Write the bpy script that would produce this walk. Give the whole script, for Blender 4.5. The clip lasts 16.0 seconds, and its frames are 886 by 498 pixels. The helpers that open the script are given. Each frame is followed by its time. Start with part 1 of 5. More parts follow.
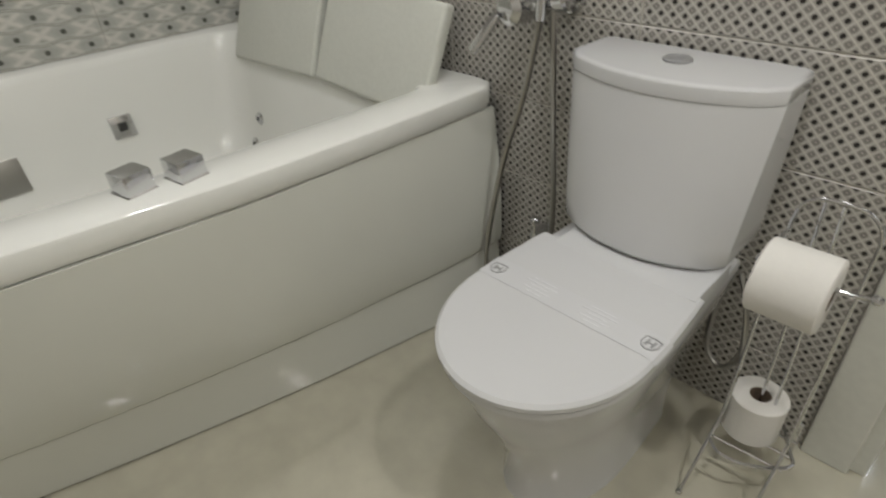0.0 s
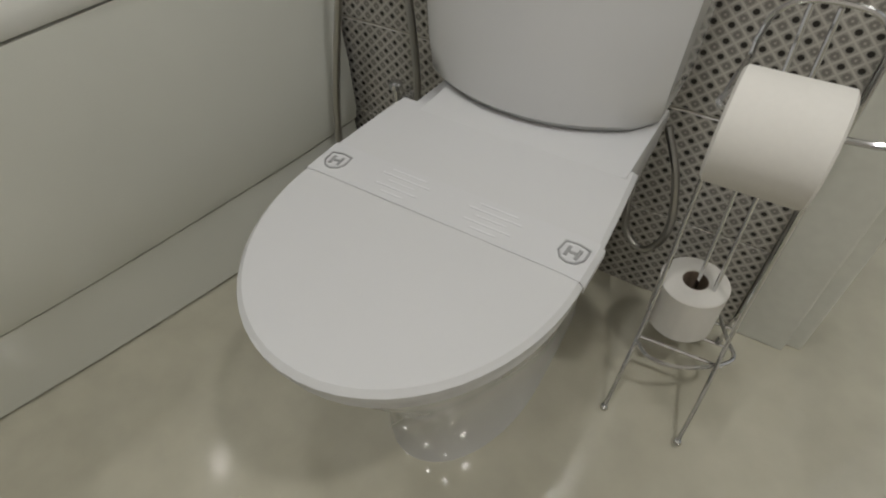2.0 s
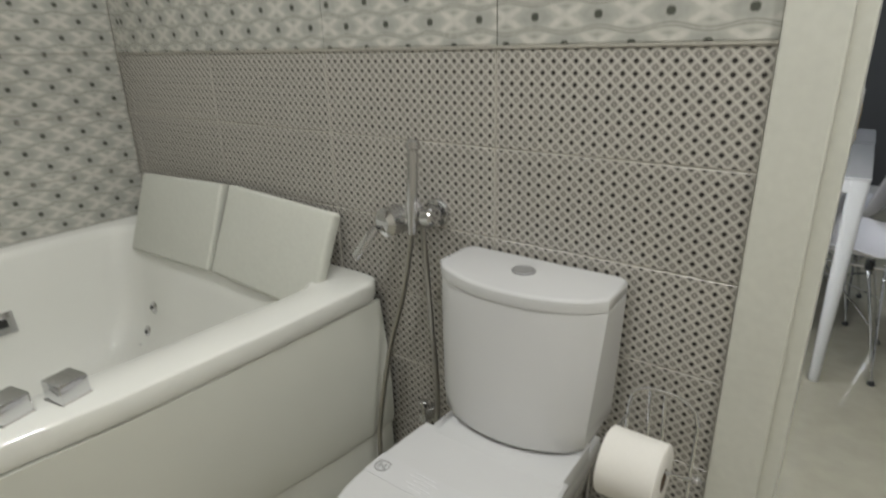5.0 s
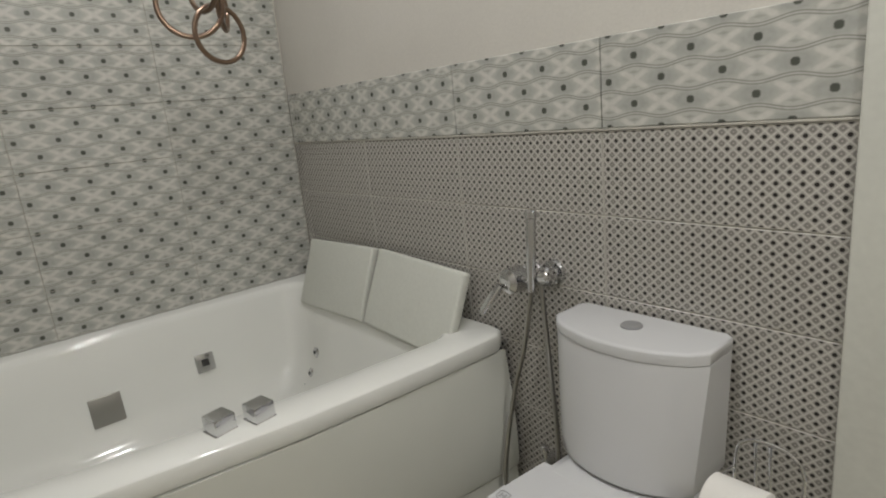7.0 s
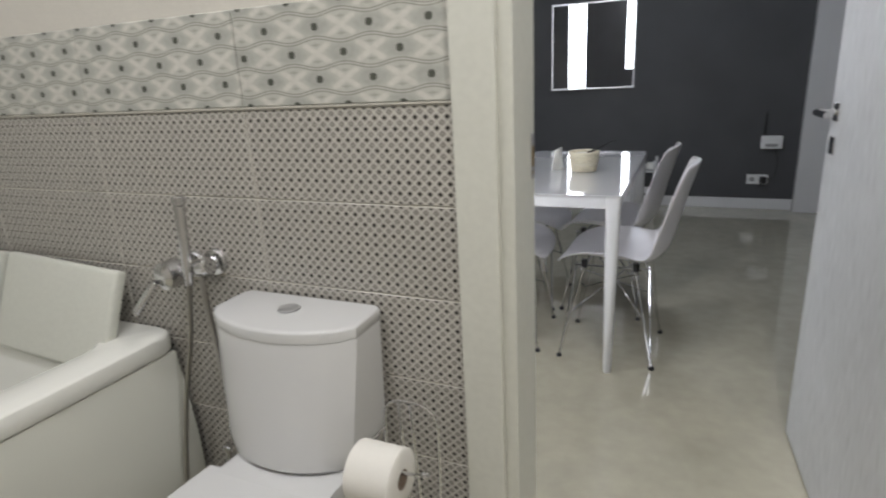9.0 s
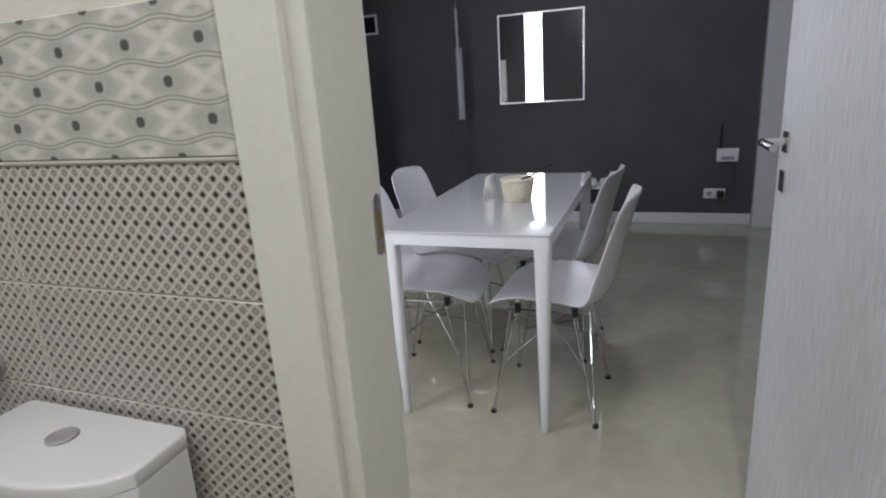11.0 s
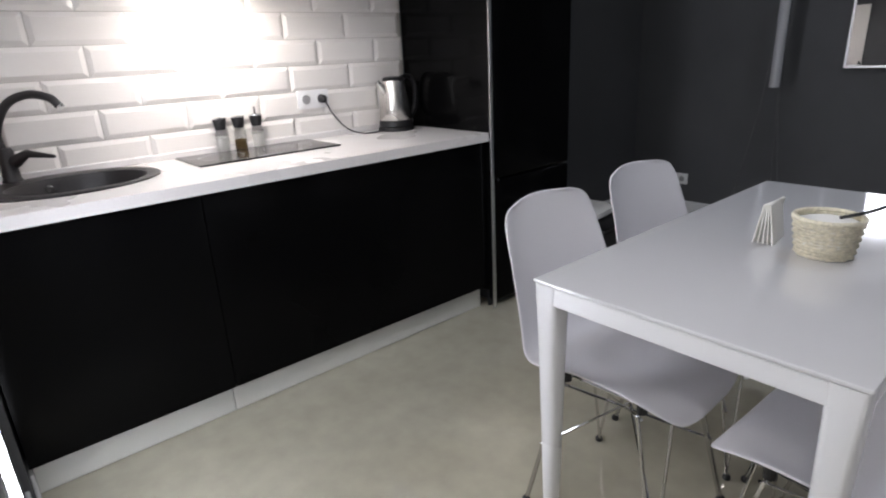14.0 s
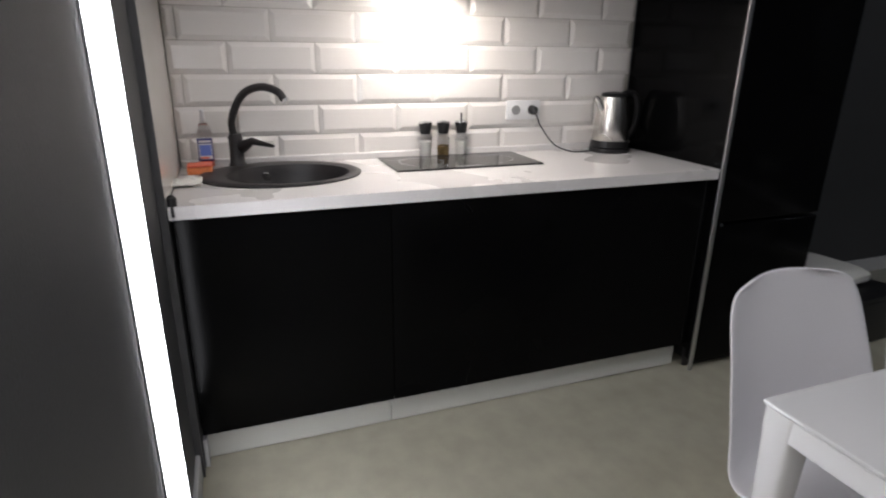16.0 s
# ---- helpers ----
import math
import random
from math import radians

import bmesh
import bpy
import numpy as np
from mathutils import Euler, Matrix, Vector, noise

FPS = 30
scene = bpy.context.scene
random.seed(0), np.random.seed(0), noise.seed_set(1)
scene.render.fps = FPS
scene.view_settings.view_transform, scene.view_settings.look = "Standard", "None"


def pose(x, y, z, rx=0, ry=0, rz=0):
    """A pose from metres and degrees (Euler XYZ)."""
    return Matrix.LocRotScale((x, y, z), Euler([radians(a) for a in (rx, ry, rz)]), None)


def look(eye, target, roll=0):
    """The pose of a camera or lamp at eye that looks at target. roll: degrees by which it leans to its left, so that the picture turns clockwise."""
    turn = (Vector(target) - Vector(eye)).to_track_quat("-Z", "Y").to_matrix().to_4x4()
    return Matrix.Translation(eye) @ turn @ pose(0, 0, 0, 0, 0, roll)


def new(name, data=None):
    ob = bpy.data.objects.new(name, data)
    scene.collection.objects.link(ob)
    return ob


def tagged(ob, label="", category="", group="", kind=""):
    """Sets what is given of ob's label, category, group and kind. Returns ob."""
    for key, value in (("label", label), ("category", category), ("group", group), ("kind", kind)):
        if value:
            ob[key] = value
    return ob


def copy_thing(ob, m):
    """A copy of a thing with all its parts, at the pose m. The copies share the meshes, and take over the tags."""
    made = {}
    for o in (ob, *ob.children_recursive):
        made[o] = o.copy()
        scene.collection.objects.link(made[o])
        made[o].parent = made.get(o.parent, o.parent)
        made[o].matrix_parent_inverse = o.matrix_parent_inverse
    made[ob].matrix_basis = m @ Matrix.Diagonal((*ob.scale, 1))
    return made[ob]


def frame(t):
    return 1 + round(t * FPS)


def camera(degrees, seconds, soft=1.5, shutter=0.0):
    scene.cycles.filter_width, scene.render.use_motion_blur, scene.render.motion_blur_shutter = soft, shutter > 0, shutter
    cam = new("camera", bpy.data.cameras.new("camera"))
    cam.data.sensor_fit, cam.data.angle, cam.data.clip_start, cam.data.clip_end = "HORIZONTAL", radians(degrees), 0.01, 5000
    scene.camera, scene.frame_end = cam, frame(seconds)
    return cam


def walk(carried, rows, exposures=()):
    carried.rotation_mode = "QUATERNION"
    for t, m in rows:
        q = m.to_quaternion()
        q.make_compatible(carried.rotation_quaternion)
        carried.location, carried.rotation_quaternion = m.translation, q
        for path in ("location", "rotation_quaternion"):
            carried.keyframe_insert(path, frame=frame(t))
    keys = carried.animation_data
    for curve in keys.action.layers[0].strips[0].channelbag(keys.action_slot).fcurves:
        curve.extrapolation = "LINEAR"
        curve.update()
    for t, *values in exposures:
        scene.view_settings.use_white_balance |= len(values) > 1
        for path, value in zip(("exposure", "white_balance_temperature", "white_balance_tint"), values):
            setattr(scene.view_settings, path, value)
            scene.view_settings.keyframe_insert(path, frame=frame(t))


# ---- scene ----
cam = camera(75.6, 16.0, 2.0, 0.4)
PATH = [
    (0, (0.041, -1.021, 1.038), (-1.169, 0.109, -0.084), -3.4),
    (0.5, (0.013, -0.956, 0.993), (-1.033, 0.22, -0.241), -3.7),
    (1, (-0.061, -0.892, 0.936), (-0.922, 0.331, -0.392), -2.0),
    (1.5, (-0.09, -0.821, 0.887), (-0.883, 0.372, -0.508), -2.3),
    (2, (-0.096, -0.772, 0.843), (-0.86, 0.374, -0.607), -2.1),
    (2.5, (-0.089, -0.775, 0.837), (-0.85, 0.352, -0.629), -1.5),
    (3, (-0.08, -0.792, 0.864), (-0.829, 0.367, -0.583), 0.4),
    (3.5, (-0.041, -0.829, 0.949), (-0.829, 0.429, -0.392), 1.6),
    (4, (0.005, -0.91, 0.987), (-0.855, 0.557, -0.068), 3.5),
    (4.5, (0.062, -0.987, 1.097), (-0.885, 0.556, 0.247), 1.7),
    (5, (0.123, -1.021, 1.175), (-0.993, 0.495, 0.499), -1.3),
    (5.2, (0.148, -1.037, 1.181), (-1.049, 0.454, 0.593), -1.5),
    (7.3, (0.276, -1.129, 1.245), (-1.224, 0.107, 0.776), -5.7),
    (7.5, (0.267, -1.103, 1.223), (-1.168, 0.209, 0.757), -4.7),
    (8, (0.279, -1.04, 1.217), (-0.945, 0.457, 0.705), -3.8),
    (8.5, (0.344, -1.008, 1.215), (-0.667, 0.627, 0.662), -3.5),
    (9, (0.406, -0.991, 1.215), (-0.374, 0.756, 0.631), -3.1),
    (9.5, (0.436, -0.91, 1.219), (-0.187, 0.889, 0.606), -3.6),
    (9.7, (0.435, -0.855, 1.213), (-0.147, 0.963, 0.616), -3.4),
    (11.8, (0.519, -0.319, 1.257), (-0.36, 1.397, 0.728), -4.4),
    (12, (0.478, -0.217, 1.241), (-0.459, 1.469, 0.713), -4.4),
    (12.5, (0.412, -0.017, 1.231), (-0.673, 1.576, 0.694), -3.3),
    (13, (0.364, 0.135, 1.207), (-0.857, 1.617, 0.649), -2.9),
    (13.5, (0.317, 0.209, 1.246), (-1.005, 1.569, 0.61), -2.6),
    (14, (0.314, 0.293, 1.218), (-1.138, 1.505, 0.569), -2.9),
    (14.5, (0.299, 0.246, 1.266), (-1.199, 1.381, 0.583), -1.4),
    (15, (0.236, 0.29, 1.268), (-1.352, 1.299, 0.59), -0.3),
    (15.5, (0.162, 0.346, 1.275), (-1.518, 1.2, 0.606), 0.6),
    (16, (0.127, 0.409, 1.266), (-1.65, 1.064, 0.622), 0.7),
]
EXPOSURES = ((0.0, -0.02, 6380, 9), (0.9, -0.06, 6380, 9), (1.6, -0.2, 6380, 9), (3.6, -0.2, 6380, 9), (4.4, 0.03, 6330, 7), (5.2, 0.05, 6330, 7), (7.3, -0.18, 6350, 10), (8.2, -0.12, 6300, 10), (9.0, 0.16, 6270, 11), (9.7, 0.22, 6250, 12), (12.0, -0.1, 6000, 12), (12.5, 0.42, 6050, 13), (13.0, 0.56, 6150, 14), (13.7, 0.26, 6200, 14), (14.5, -0.17, 6400, 13), (15.4, -0.44, 6450, 13), (16.0, -0.32, 6470, 13))
walk(cam, [(t, look(e, g, r)) for t, e, g, r in PATH], EXPOSURES)

# ---- light ----
world = bpy.data.worlds.new("world")
scene.world = world
world.use_nodes = True
world.node_tree.nodes["Background"].inputs[0].default_value = (0.5, 0.5, 0.5, 1)
world.node_tree.nodes["Background"].inputs[1].default_value = 0.02


def area(name, place, target, sx, sy, watts, colour, shape="RECTANGLE", spread=180):
    d = bpy.data.lights.new(name, "AREA")
    d.shape, d.size, d.size_y, d.energy, d.color = shape, sx, sy, watts, colour
    d.spread = radians(spread)
    ob = new(name, d)
    ob.matrix_world = look(place, target)
    return ob


WARM, COOL = (1.0, 0.985, 0.965), (0.85, 0.91, 1.0)
# unseen bathroom lamps, added as fill; the third also spills through the doorway
ADDED_SPOTS = ((-1.25, -0.62), (-0.30, -0.62), (0.72, -0.62), (-0.30, -1.55), (0.72, -1.55))
for i, (sx, sy) in enumerate(ADDED_SPOTS):
    area("bath_fill_light", (sx, sy, 2.57), (sx, sy, 0), 0.13, 0.13, 15.0 if i == 2 else 6.6, (1.0, 0.97, 0.92) if i == 2 else WARM, "DISK")
# both unseen: warm one added as floor fill, cool one casts the table's shadow
ADDED_CEIL = ((-0.05, 0.50), (0.17, 2.62))
for sx, sy in ADDED_CEIL:
    area("kitchen_added_light", (sx, sy, 2.57), (sx, sy, 0), 0.20, 0.20, 8.0 if sy < 2 else 11.0, (1.0, 0.97, 0.935) if sy < 2 else COOL, "DISK")
area("hood_light", (-1.93, 1.14, 1.455), (-1.99, 1.14, 0.9), 0.16, 0.36, 3.4, (1.0, 0.95, 0.90))
STRIP_GLOW = 9.0

# ---- materials ----


def mat(name, colour, rough=0.5, metal=0.0, grain=0.0, scale=40.0, stain=0.0, bump=0.0, coat=0.0, emit=0.0, ior=1.45, stretch=None):
    """A plain surface with fine grain, broad stains and fine relief."""
    m = bpy.data.materials.new(name)
    m.use_nodes = True
    nt = m.node_tree
    b = nt.nodes["Principled BSDF"]
    b.inputs["Base Color"].default_value = (*colour, 1)
    b.inputs["Roughness"].default_value = rough
    b.inputs["Metallic"].default_value = metal
    b.inputs["IOR"].default_value = ior
    b.inputs["Coat Weight"].default_value = coat
    b.inputs["Coat Roughness"].default_value = 0.05
    if emit:
        b.inputs["Emission Color"].default_value = (*colour, 1)
        b.inputs["Emission Strength"].default_value = emit
    if grain or stain or bump:
        co = nt.nodes.new("ShaderNodeTexCoord")
        mp = nt.nodes.new("ShaderNodeMapping")
        nt.links.new(co.outputs["Object"], mp.inputs["Vector"])
        if stretch:
            mp.inputs["Scale"].default_value = stretch
        fine = nt.nodes.new("ShaderNodeTexNoise")
        fine.inputs["Scale"].default_value, fine.inputs["Detail"].default_value = scale, 5
        broad = nt.nodes.new("ShaderNodeTexNoise")
        broad.inputs["Scale"].default_value, broad.inputs["Detail"].default_value = 2.3, 3
        nt.links.new(mp.outputs["Vector"], fine.inputs["Vector"])
        nt.links.new(co.outputs["Object"], broad.inputs["Vector"])
        mixed = None
        for tex, amount in ((fine, grain), (broad, stain)):
            if not amount:
                continue
            ramp = nt.nodes.new("ShaderNodeMapRange")
            ramp.inputs["From Min"].default_value, ramp.inputs["From Max"].default_value = 0.3, 0.7
            ramp.inputs["To Min"].default_value, ramp.inputs["To Max"].default_value = 1 - amount, 1 + amount
            nt.links.new(tex.outputs["Fac"], ramp.inputs["Value"])
            mul = nt.nodes.new("ShaderNodeVectorMath")
            mul.operation = "SCALE"
            if mixed is None:
                mul.inputs[0].default_value = colour
            else:
                nt.links.new(mixed, mul.inputs[0])
            nt.links.new(ramp.outputs["Result"], mul.inputs["Scale"])
            mixed = mul.outputs[0]
        if mixed is not None:
            nt.links.new(mixed, b.inputs["Base Color"])
        if bump:
            bp = nt.nodes.new("ShaderNodeBump")
            bp.inputs["Strength"].default_value, bp.inputs["Distance"].default_value = 0.5, bump
            nt.links.new(fine.outputs["Fac"], bp.inputs["Height"])
            nt.links.new(bp.outputs["Normal"], b.inputs["Normal"])
        rr = nt.nodes.new("ShaderNodeMapRange")
        rr.inputs["To Min"].default_value, rr.inputs["To Max"].default_value = rough * 0.75, min(1, rough * 1.25)
        nt.links.new(broad.outputs["Fac"], rr.inputs["Value"])
        nt.links.new(rr.outputs["Result"], b.inputs["Roughness"])
    return m


class Sums:
    """Arithmetic on node sockets, for printed tile patterns."""

    def __init__(self, m):
        self.nt = m.node_tree
        self.co = self.nt.nodes.new("ShaderNodeTexCoord")
        sep = self.nt.nodes.new("ShaderNodeSeparateXYZ")
        self.nt.links.new(self.co.outputs["Object"], sep.inputs[0])
        self.x, self.y, self.z = sep.outputs

    def op(self, kind, a, b=0.0, c=0.0):
        n = self.nt.nodes.new("ShaderNodeMath")
        n.operation = kind
        for i, v in enumerate((a, b, c)):
            if isinstance(v, (int, float)):
                n.inputs[i].default_value = v
            else:
                self.nt.links.new(v, n.inputs[i])
        return n.outputs[0]

    def cell(self, a, size, shift=0.0):
        """Signed distance, in cells, from the nearest cell centre."""
        return self.op("SUBTRACT", self.op("FRACT", self.op("MULTIPLY_ADD", a, 1 / size, shift + 100)), 0.5)

    def below(self, a, edge, soft):
        """1 where a is under edge, 0 over it."""
        n = self.nt.nodes.new("ShaderNodeMapRange")
        n.inputs["From Min"].default_value, n.inputs["From Max"].default_value = edge - soft, edge + soft
        n.inputs["To Min"].default_value, n.inputs["To Max"].default_value = 1, 0
        self.nt.links.new(a, n.inputs["Value"])
        return n.outputs["Result"]

    def mix(self, fac, a, b):
        n = self.nt.nodes.new("ShaderNodeMix")
        n.data_type = "RGBA"
        self.nt.links.new(fac, n.inputs["Factor"])
        for i, v in ((6, a), (7, b)):
            if isinstance(v, tuple):
                n.inputs[i].default_value = (*v, 1)
            else:
                self.nt.links.new(v, n.inputs[i])
        return n.outputs[2]

    def tint(self, col, amount):
        """Every piece a little lighter or darker, and a broad soiling."""
        info = self.nt.nodes.new("ShaderNodeObjectInfo")
        k = self.op("MULTIPLY_ADD", info.outputs["Random"], 2 * amount, 1 - amount)
        noi = self.nt.nodes.new("ShaderNodeTexNoise")
        noi.inputs["Scale"].default_value, noi.inputs["Detail"].default_value = 90, 4
        self.nt.links.new(self.co.outputs["Object"], noi.inputs["Vector"])
        k = self.op("MULTIPLY", k, self.op("MULTIPLY_ADD", noi.outputs["Fac"], 0.3, 0.85))
        n = self.nt.nodes.new("ShaderNodeVectorMath")
        n.operation = "SCALE"
        self.nt.links.new(col, n.inputs[0])
        self.nt.links.new(k, n.inputs["Scale"])
        return n.outputs[0]


TW, TH = 0.4875, 0.196          # wall tile pitch


def dotted_tile():
    """Beige tile printed with small black squares in a white diagonal net."""
    m = mat("dotted_tile", (0.4, 0.37, 0.33), 0.28)
    s = Sums(m)
    p, q = 0.0219, 0.0211
    cu, cv = s.cell(s.x, p), s.cell(s.z, q)
    au, av = s.op("ABSOLUTE", cu), s.op("ABSOLUTE", cv)
    dot = s.below(s.op("MAXIMUM", s.op("MAXIMUM", au, av), s.op("MULTIPLY", s.op("ADD", au, av), 0.72)), 0.19, 0.035)
    l1 = s.op("ABSOLUTE", s.op("SUBTRACT", s.op("FRACT", s.op("ADD", s.op("ADD", cu, cv), 10)), 0.5))
    l2 = s.op("ABSOLUTE", s.op("SUBTRACT", s.op("FRACT", s.op("ADD", s.op("SUBTRACT", cu, cv), 10)), 0.5))
    net = s.below(s.op("MINIMUM", l1, l2), 0.085, 0.03)
    hu, hv = s.op("ABSOLUTE", s.cell(s.x, p, 0.5)), s.op("ABSOLUTE", s.cell(s.z, q, 0.5))
    petal = s.op("MULTIPLY", s.below(s.op("MAXIMUM", hu, hv), 0.24, 0.03), s.below(s.op("MINIMUM", hu, hv), 0.14, 0.03))
    heart = s.below(s.op("MAXIMUM", hu, hv), 0.06, 0.02)
    col = s.mix(petal, (0.35, 0.332, 0.302), (0.21, 0.198, 0.18))
    col = s.mix(heart, col, (0.42, 0.395, 0.355))
    col = s.mix(net, col, (0.51, 0.488, 0.445))
    col = s.mix(dot, col, (0.018, 0.015, 0.013))
    rim = s.op("MAXIMUM", s.op("SUBTRACT", s.op("ABSOLUTE", s.x), TW / 2 - 0.0032), s.op("SUBTRACT", s.op("ABSOLUTE", s.z), TH / 2 - 0.0034))
    col = s.mix(s.below(rim, 0.0, 0.0008), (0.46, 0.44, 0.40), col)
    m.node_tree.links.new(s.tint(col, 0.04), m.node_tree.nodes["Principled BSDF"].inputs["Base Color"])
    return m


def decor_tile():
    """Off-white tile with a staggered net of dark knots, grey wreaths, pale crosses and wavy lines."""
    m = mat("decor_tile", (0.5, 0.48, 0.42), 0.22)
    s = Sums(m)
    p, q = TW / 4, TH / 2

    def near(sx, sz):
        return s.op("MULTIPLY", s.cell(s.x, p, sx - 0.17), p), s.op("MULTIPLY", s.cell(s.z, q, sz), q)

    def halo(a):
        return s.op("SQRT", s.op("ADD", s.op("POWER", s.op("MULTIPLY", a[0], 0.5), 2), s.op("POWER", a[1], 2)))

    def knot(a):
        u, v = s.op("ABSOLUTE", a[0]), s.op("ABSOLUTE", s.op("MULTIPLY", a[1], 1.05))
        return s.op("MAXIMUM", s.op("MAXIMUM", u, v), s.op("MULTIPLY", s.op("ADD", u, v), 0.66))

    d1, d2 = near(0.5, 0.5), near(0, 0)
    round_knot = s.op("MINIMUM", halo(d1), halo(d2))
    square = s.op("MINIMUM", knot(d1), knot(d2))
    ax, lens = [], []
    for a in (near(0, 0.5), near(0.5, 0)):
        u, v = s.op("MULTIPLY", s.op("ABSOLUTE", a[0]), 0.62), s.op("ABSOLUTE", a[1])
        ax.append(s.op("MAXIMUM", s.op("ABSOLUTE", s.op("SUBTRACT", u, v)), s.op("SUBTRACT", s.op("MAXIMUM", u, v), 0.013)))
        lens.append(s.op("ADD", s.op("MULTIPLY", s.op("ABSOLUTE", a[0]), 0.30), s.op("ABSOLUTE", s.op("SUBTRACT", v, 0.0155))))
    cross = s.below(s.op("MINIMUM", ax[0], ax[1]), 0.0062, 0.0025)
    leaf = s.below(s.op("MINIMUM", lens[0], lens[1]), 0.0034, 0.0014)
    wave = s.op("MULTIPLY", s.op("COSINE", s.op("MULTIPLY_ADD", s.x, 2 * math.pi / p, -0.34 * math.pi)), 0.0046)
    w1 = s.op("ABSOLUTE", s.op("MULTIPLY", s.cell(s.op("ADD", s.z, wave), q, 0.25), q))
    w2 = s.op("ABSOLUTE", s.op("MULTIPLY", s.cell(s.op("SUBTRACT", s.z, wave), q, -0.25), q))
    line = s.below(s.op("ABSOLUTE", s.op("SUBTRACT", s.op("MINIMUM", w1, w2), 0.0026)), 0.0011, 0.0007)
    col = s.mix(s.below(round_knot, 0.0165, 0.004), (0.455, 0.45, 0.41), (0.375, 0.377, 0.347))
    col = s.mix(cross, col, (0.55, 0.54, 0.495))
    col = s.mix(leaf, col, (0.36, 0.36, 0.325))
    col = s.mix(line, col, (0.265, 0.265, 0.235))
    col = s.mix(s.below(square, 0.0074, 0.0014), col, (0.085, 0.09, 0.075))
    m.node_tree.links.new(s.tint(col, 0.03), m.node_tree.nodes["Principled BSDF"].inputs["Base Color"])
    return m


DOTTED, DECOR = dotted_tile(), decor_tile()
CREAM = mat("cream_paint", (0.56, 0.535, 0.485), 0.75, grain=0.03, scale=160, stain=0.05, bump=0.0008)
GREY = mat("dark_grey_paint", (0.074, 0.075, 0.080), 0.62, grain=0.06, scale=180, stain=0.12, bump=0.0008)
CEILING = mat("ceiling_paint", (0.72, 0.71, 0.68), 0.8, grain=0.02, scale=120, bump=0.0005)
GROUT = mat("grout", (0.42, 0.40, 0.35), 0.9, grain=0.1, scale=200)
FLOOR = mat("polished_floor", (0.425, 0.403, 0.322), 0.07, grain=0.06, scale=14, stain=0.10, coat=0.6)
FLOOR.node_tree.nodes["Principled BSDF"].inputs["Coat Roughness"].default_value = 0.018
CASING = mat("cream_door_frame", (0.58, 0.58, 0.525), 0.35, grain=0.03, scale=60, stain=0.04)
LEAF = mat("pale_wood_grain_door", (0.58, 0.59, 0.605), 0.45, grain=0.17, scale=30, stain=0.07, bump=0.0006, stretch=(6, 6, 0.45))
ACRYL = mat("white_acrylic", (0.73, 0.73, 0.69), 0.10, stain=0.02, coat=0.3)
PANEL = mat("bath_panel_acrylic", (0.64, 0.645, 0.59), 0.16, stain=0.04, coat=0.3)
GAP = mat("dark_gap", (0.03, 0.03, 0.028), 0.7)
CERAM = mat("white_ceramic", (0.55, 0.55, 0.55), 0.12, stain=0.015, coat=0.4)
SEAT = mat("white_plastic_lid", (0.54, 0.54, 0.54), 0.26, stain=0.015)
PAD = mat("sage_foam_pillow", (0.57, 0.575, 0.52), 0.5, grain=0.03, scale=90, stain=0.04, bump=0.0006)
CHROME = mat("chrome", (0.62, 0.62, 0.63), 0.10, metal=1.0)
STEEL = mat("brushed_steel", (0.62, 0.60, 0.57), 0.27, metal=1.0, grain=0.08, scale=60, stretch=(1, 1, 20))
GREYMETAL = mat("grey_metal_print", (0.34, 0.34, 0.34), 0.4, metal=0.4)
BRONZE = mat("brown_lamp_metal", (0.20, 0.14, 0.10), 0.3, metal=0.8, grain=0.06, scale=60)
HOSE = mat("shower_hose_metal", (0.42, 0.41, 0.39), 0.28, metal=1.0)
FILM = mat("clear_film", (0.55, 0.55, 0.555), 0.16, stain=0.01)
PRINT = mat("pale_print", (0.59, 0.59, 0.60), 0.4)
PAPER = mat("tissue_paper", (0.66, 0.64, 0.60), 0.95, grain=0.012, scale=160, stain=0.03, bump=0.0003)
CARD = mat("cardboard_tube", (0.20, 0.15, 0.11), 0.9, grain=0.1)
BLACKGLOSS = mat("black_gloss_front", (0.0022, 0.0022, 0.0024), 0.12, stain=0.2, ior=1.16)
BLACK = mat("black_plastic", (0.012, 0.012, 0.013), 0.38, grain=0.2, scale=120)
GRANITE = mat("black_granite_composite", (0.020, 0.018, 0.019), 0.42, grain=0.6, scale=420, bump=0.0003)
WORKTOP = mat("white_worktop", (0.66, 0.64, 0.63), 0.28, grain=0.03, scale=220, stain=0.03)
BRICKW = mat("white_glazed_brick", (0.74, 0.71, 0.68), 0.14, stain=0.02, coat=0.2)
PLINTH = mat("pale_plinth", (0.62, 0.62, 0.58), 0.35, stain=0.04)
WHITE = mat("white_lacquer", (0.70, 0.70, 0.71), 0.25, stain=0.02)
GLASSTOP = mat("white_glass_tabletop", (0.60, 0.60, 0.61), 0.045, stain=0.02, coat=0.8)
SHELL = mat("white_chair_plastic", (0.70, 0.69, 0.715), 0.40, grain=0.015, scale=300, stain=0.02, bump=0.0002)
HOBGLASS = mat("black_hob_glass", (0.015, 0.014, 0.014), 0.06)
HOBMARK = mat("hob_print", (0.35, 0.35, 0.35), 0.4)
ALU = mat("aluminium", (0.60, 0.60, 0.61), 0.32, metal=1.0)
WICKER = mat("cream_wicker", (0.68, 0.63, 0.49), 0.75, grain=0.2, scale=120, bump=0.001)
NAPKIN = mat("white_napkin", (0.78, 0.77, 0.73), 0.9, grain=0.02, scale=200, bump=0.0005)
SOCKET = mat("white_socket_plastic", (0.76, 0.76, 0.76), 0.35)
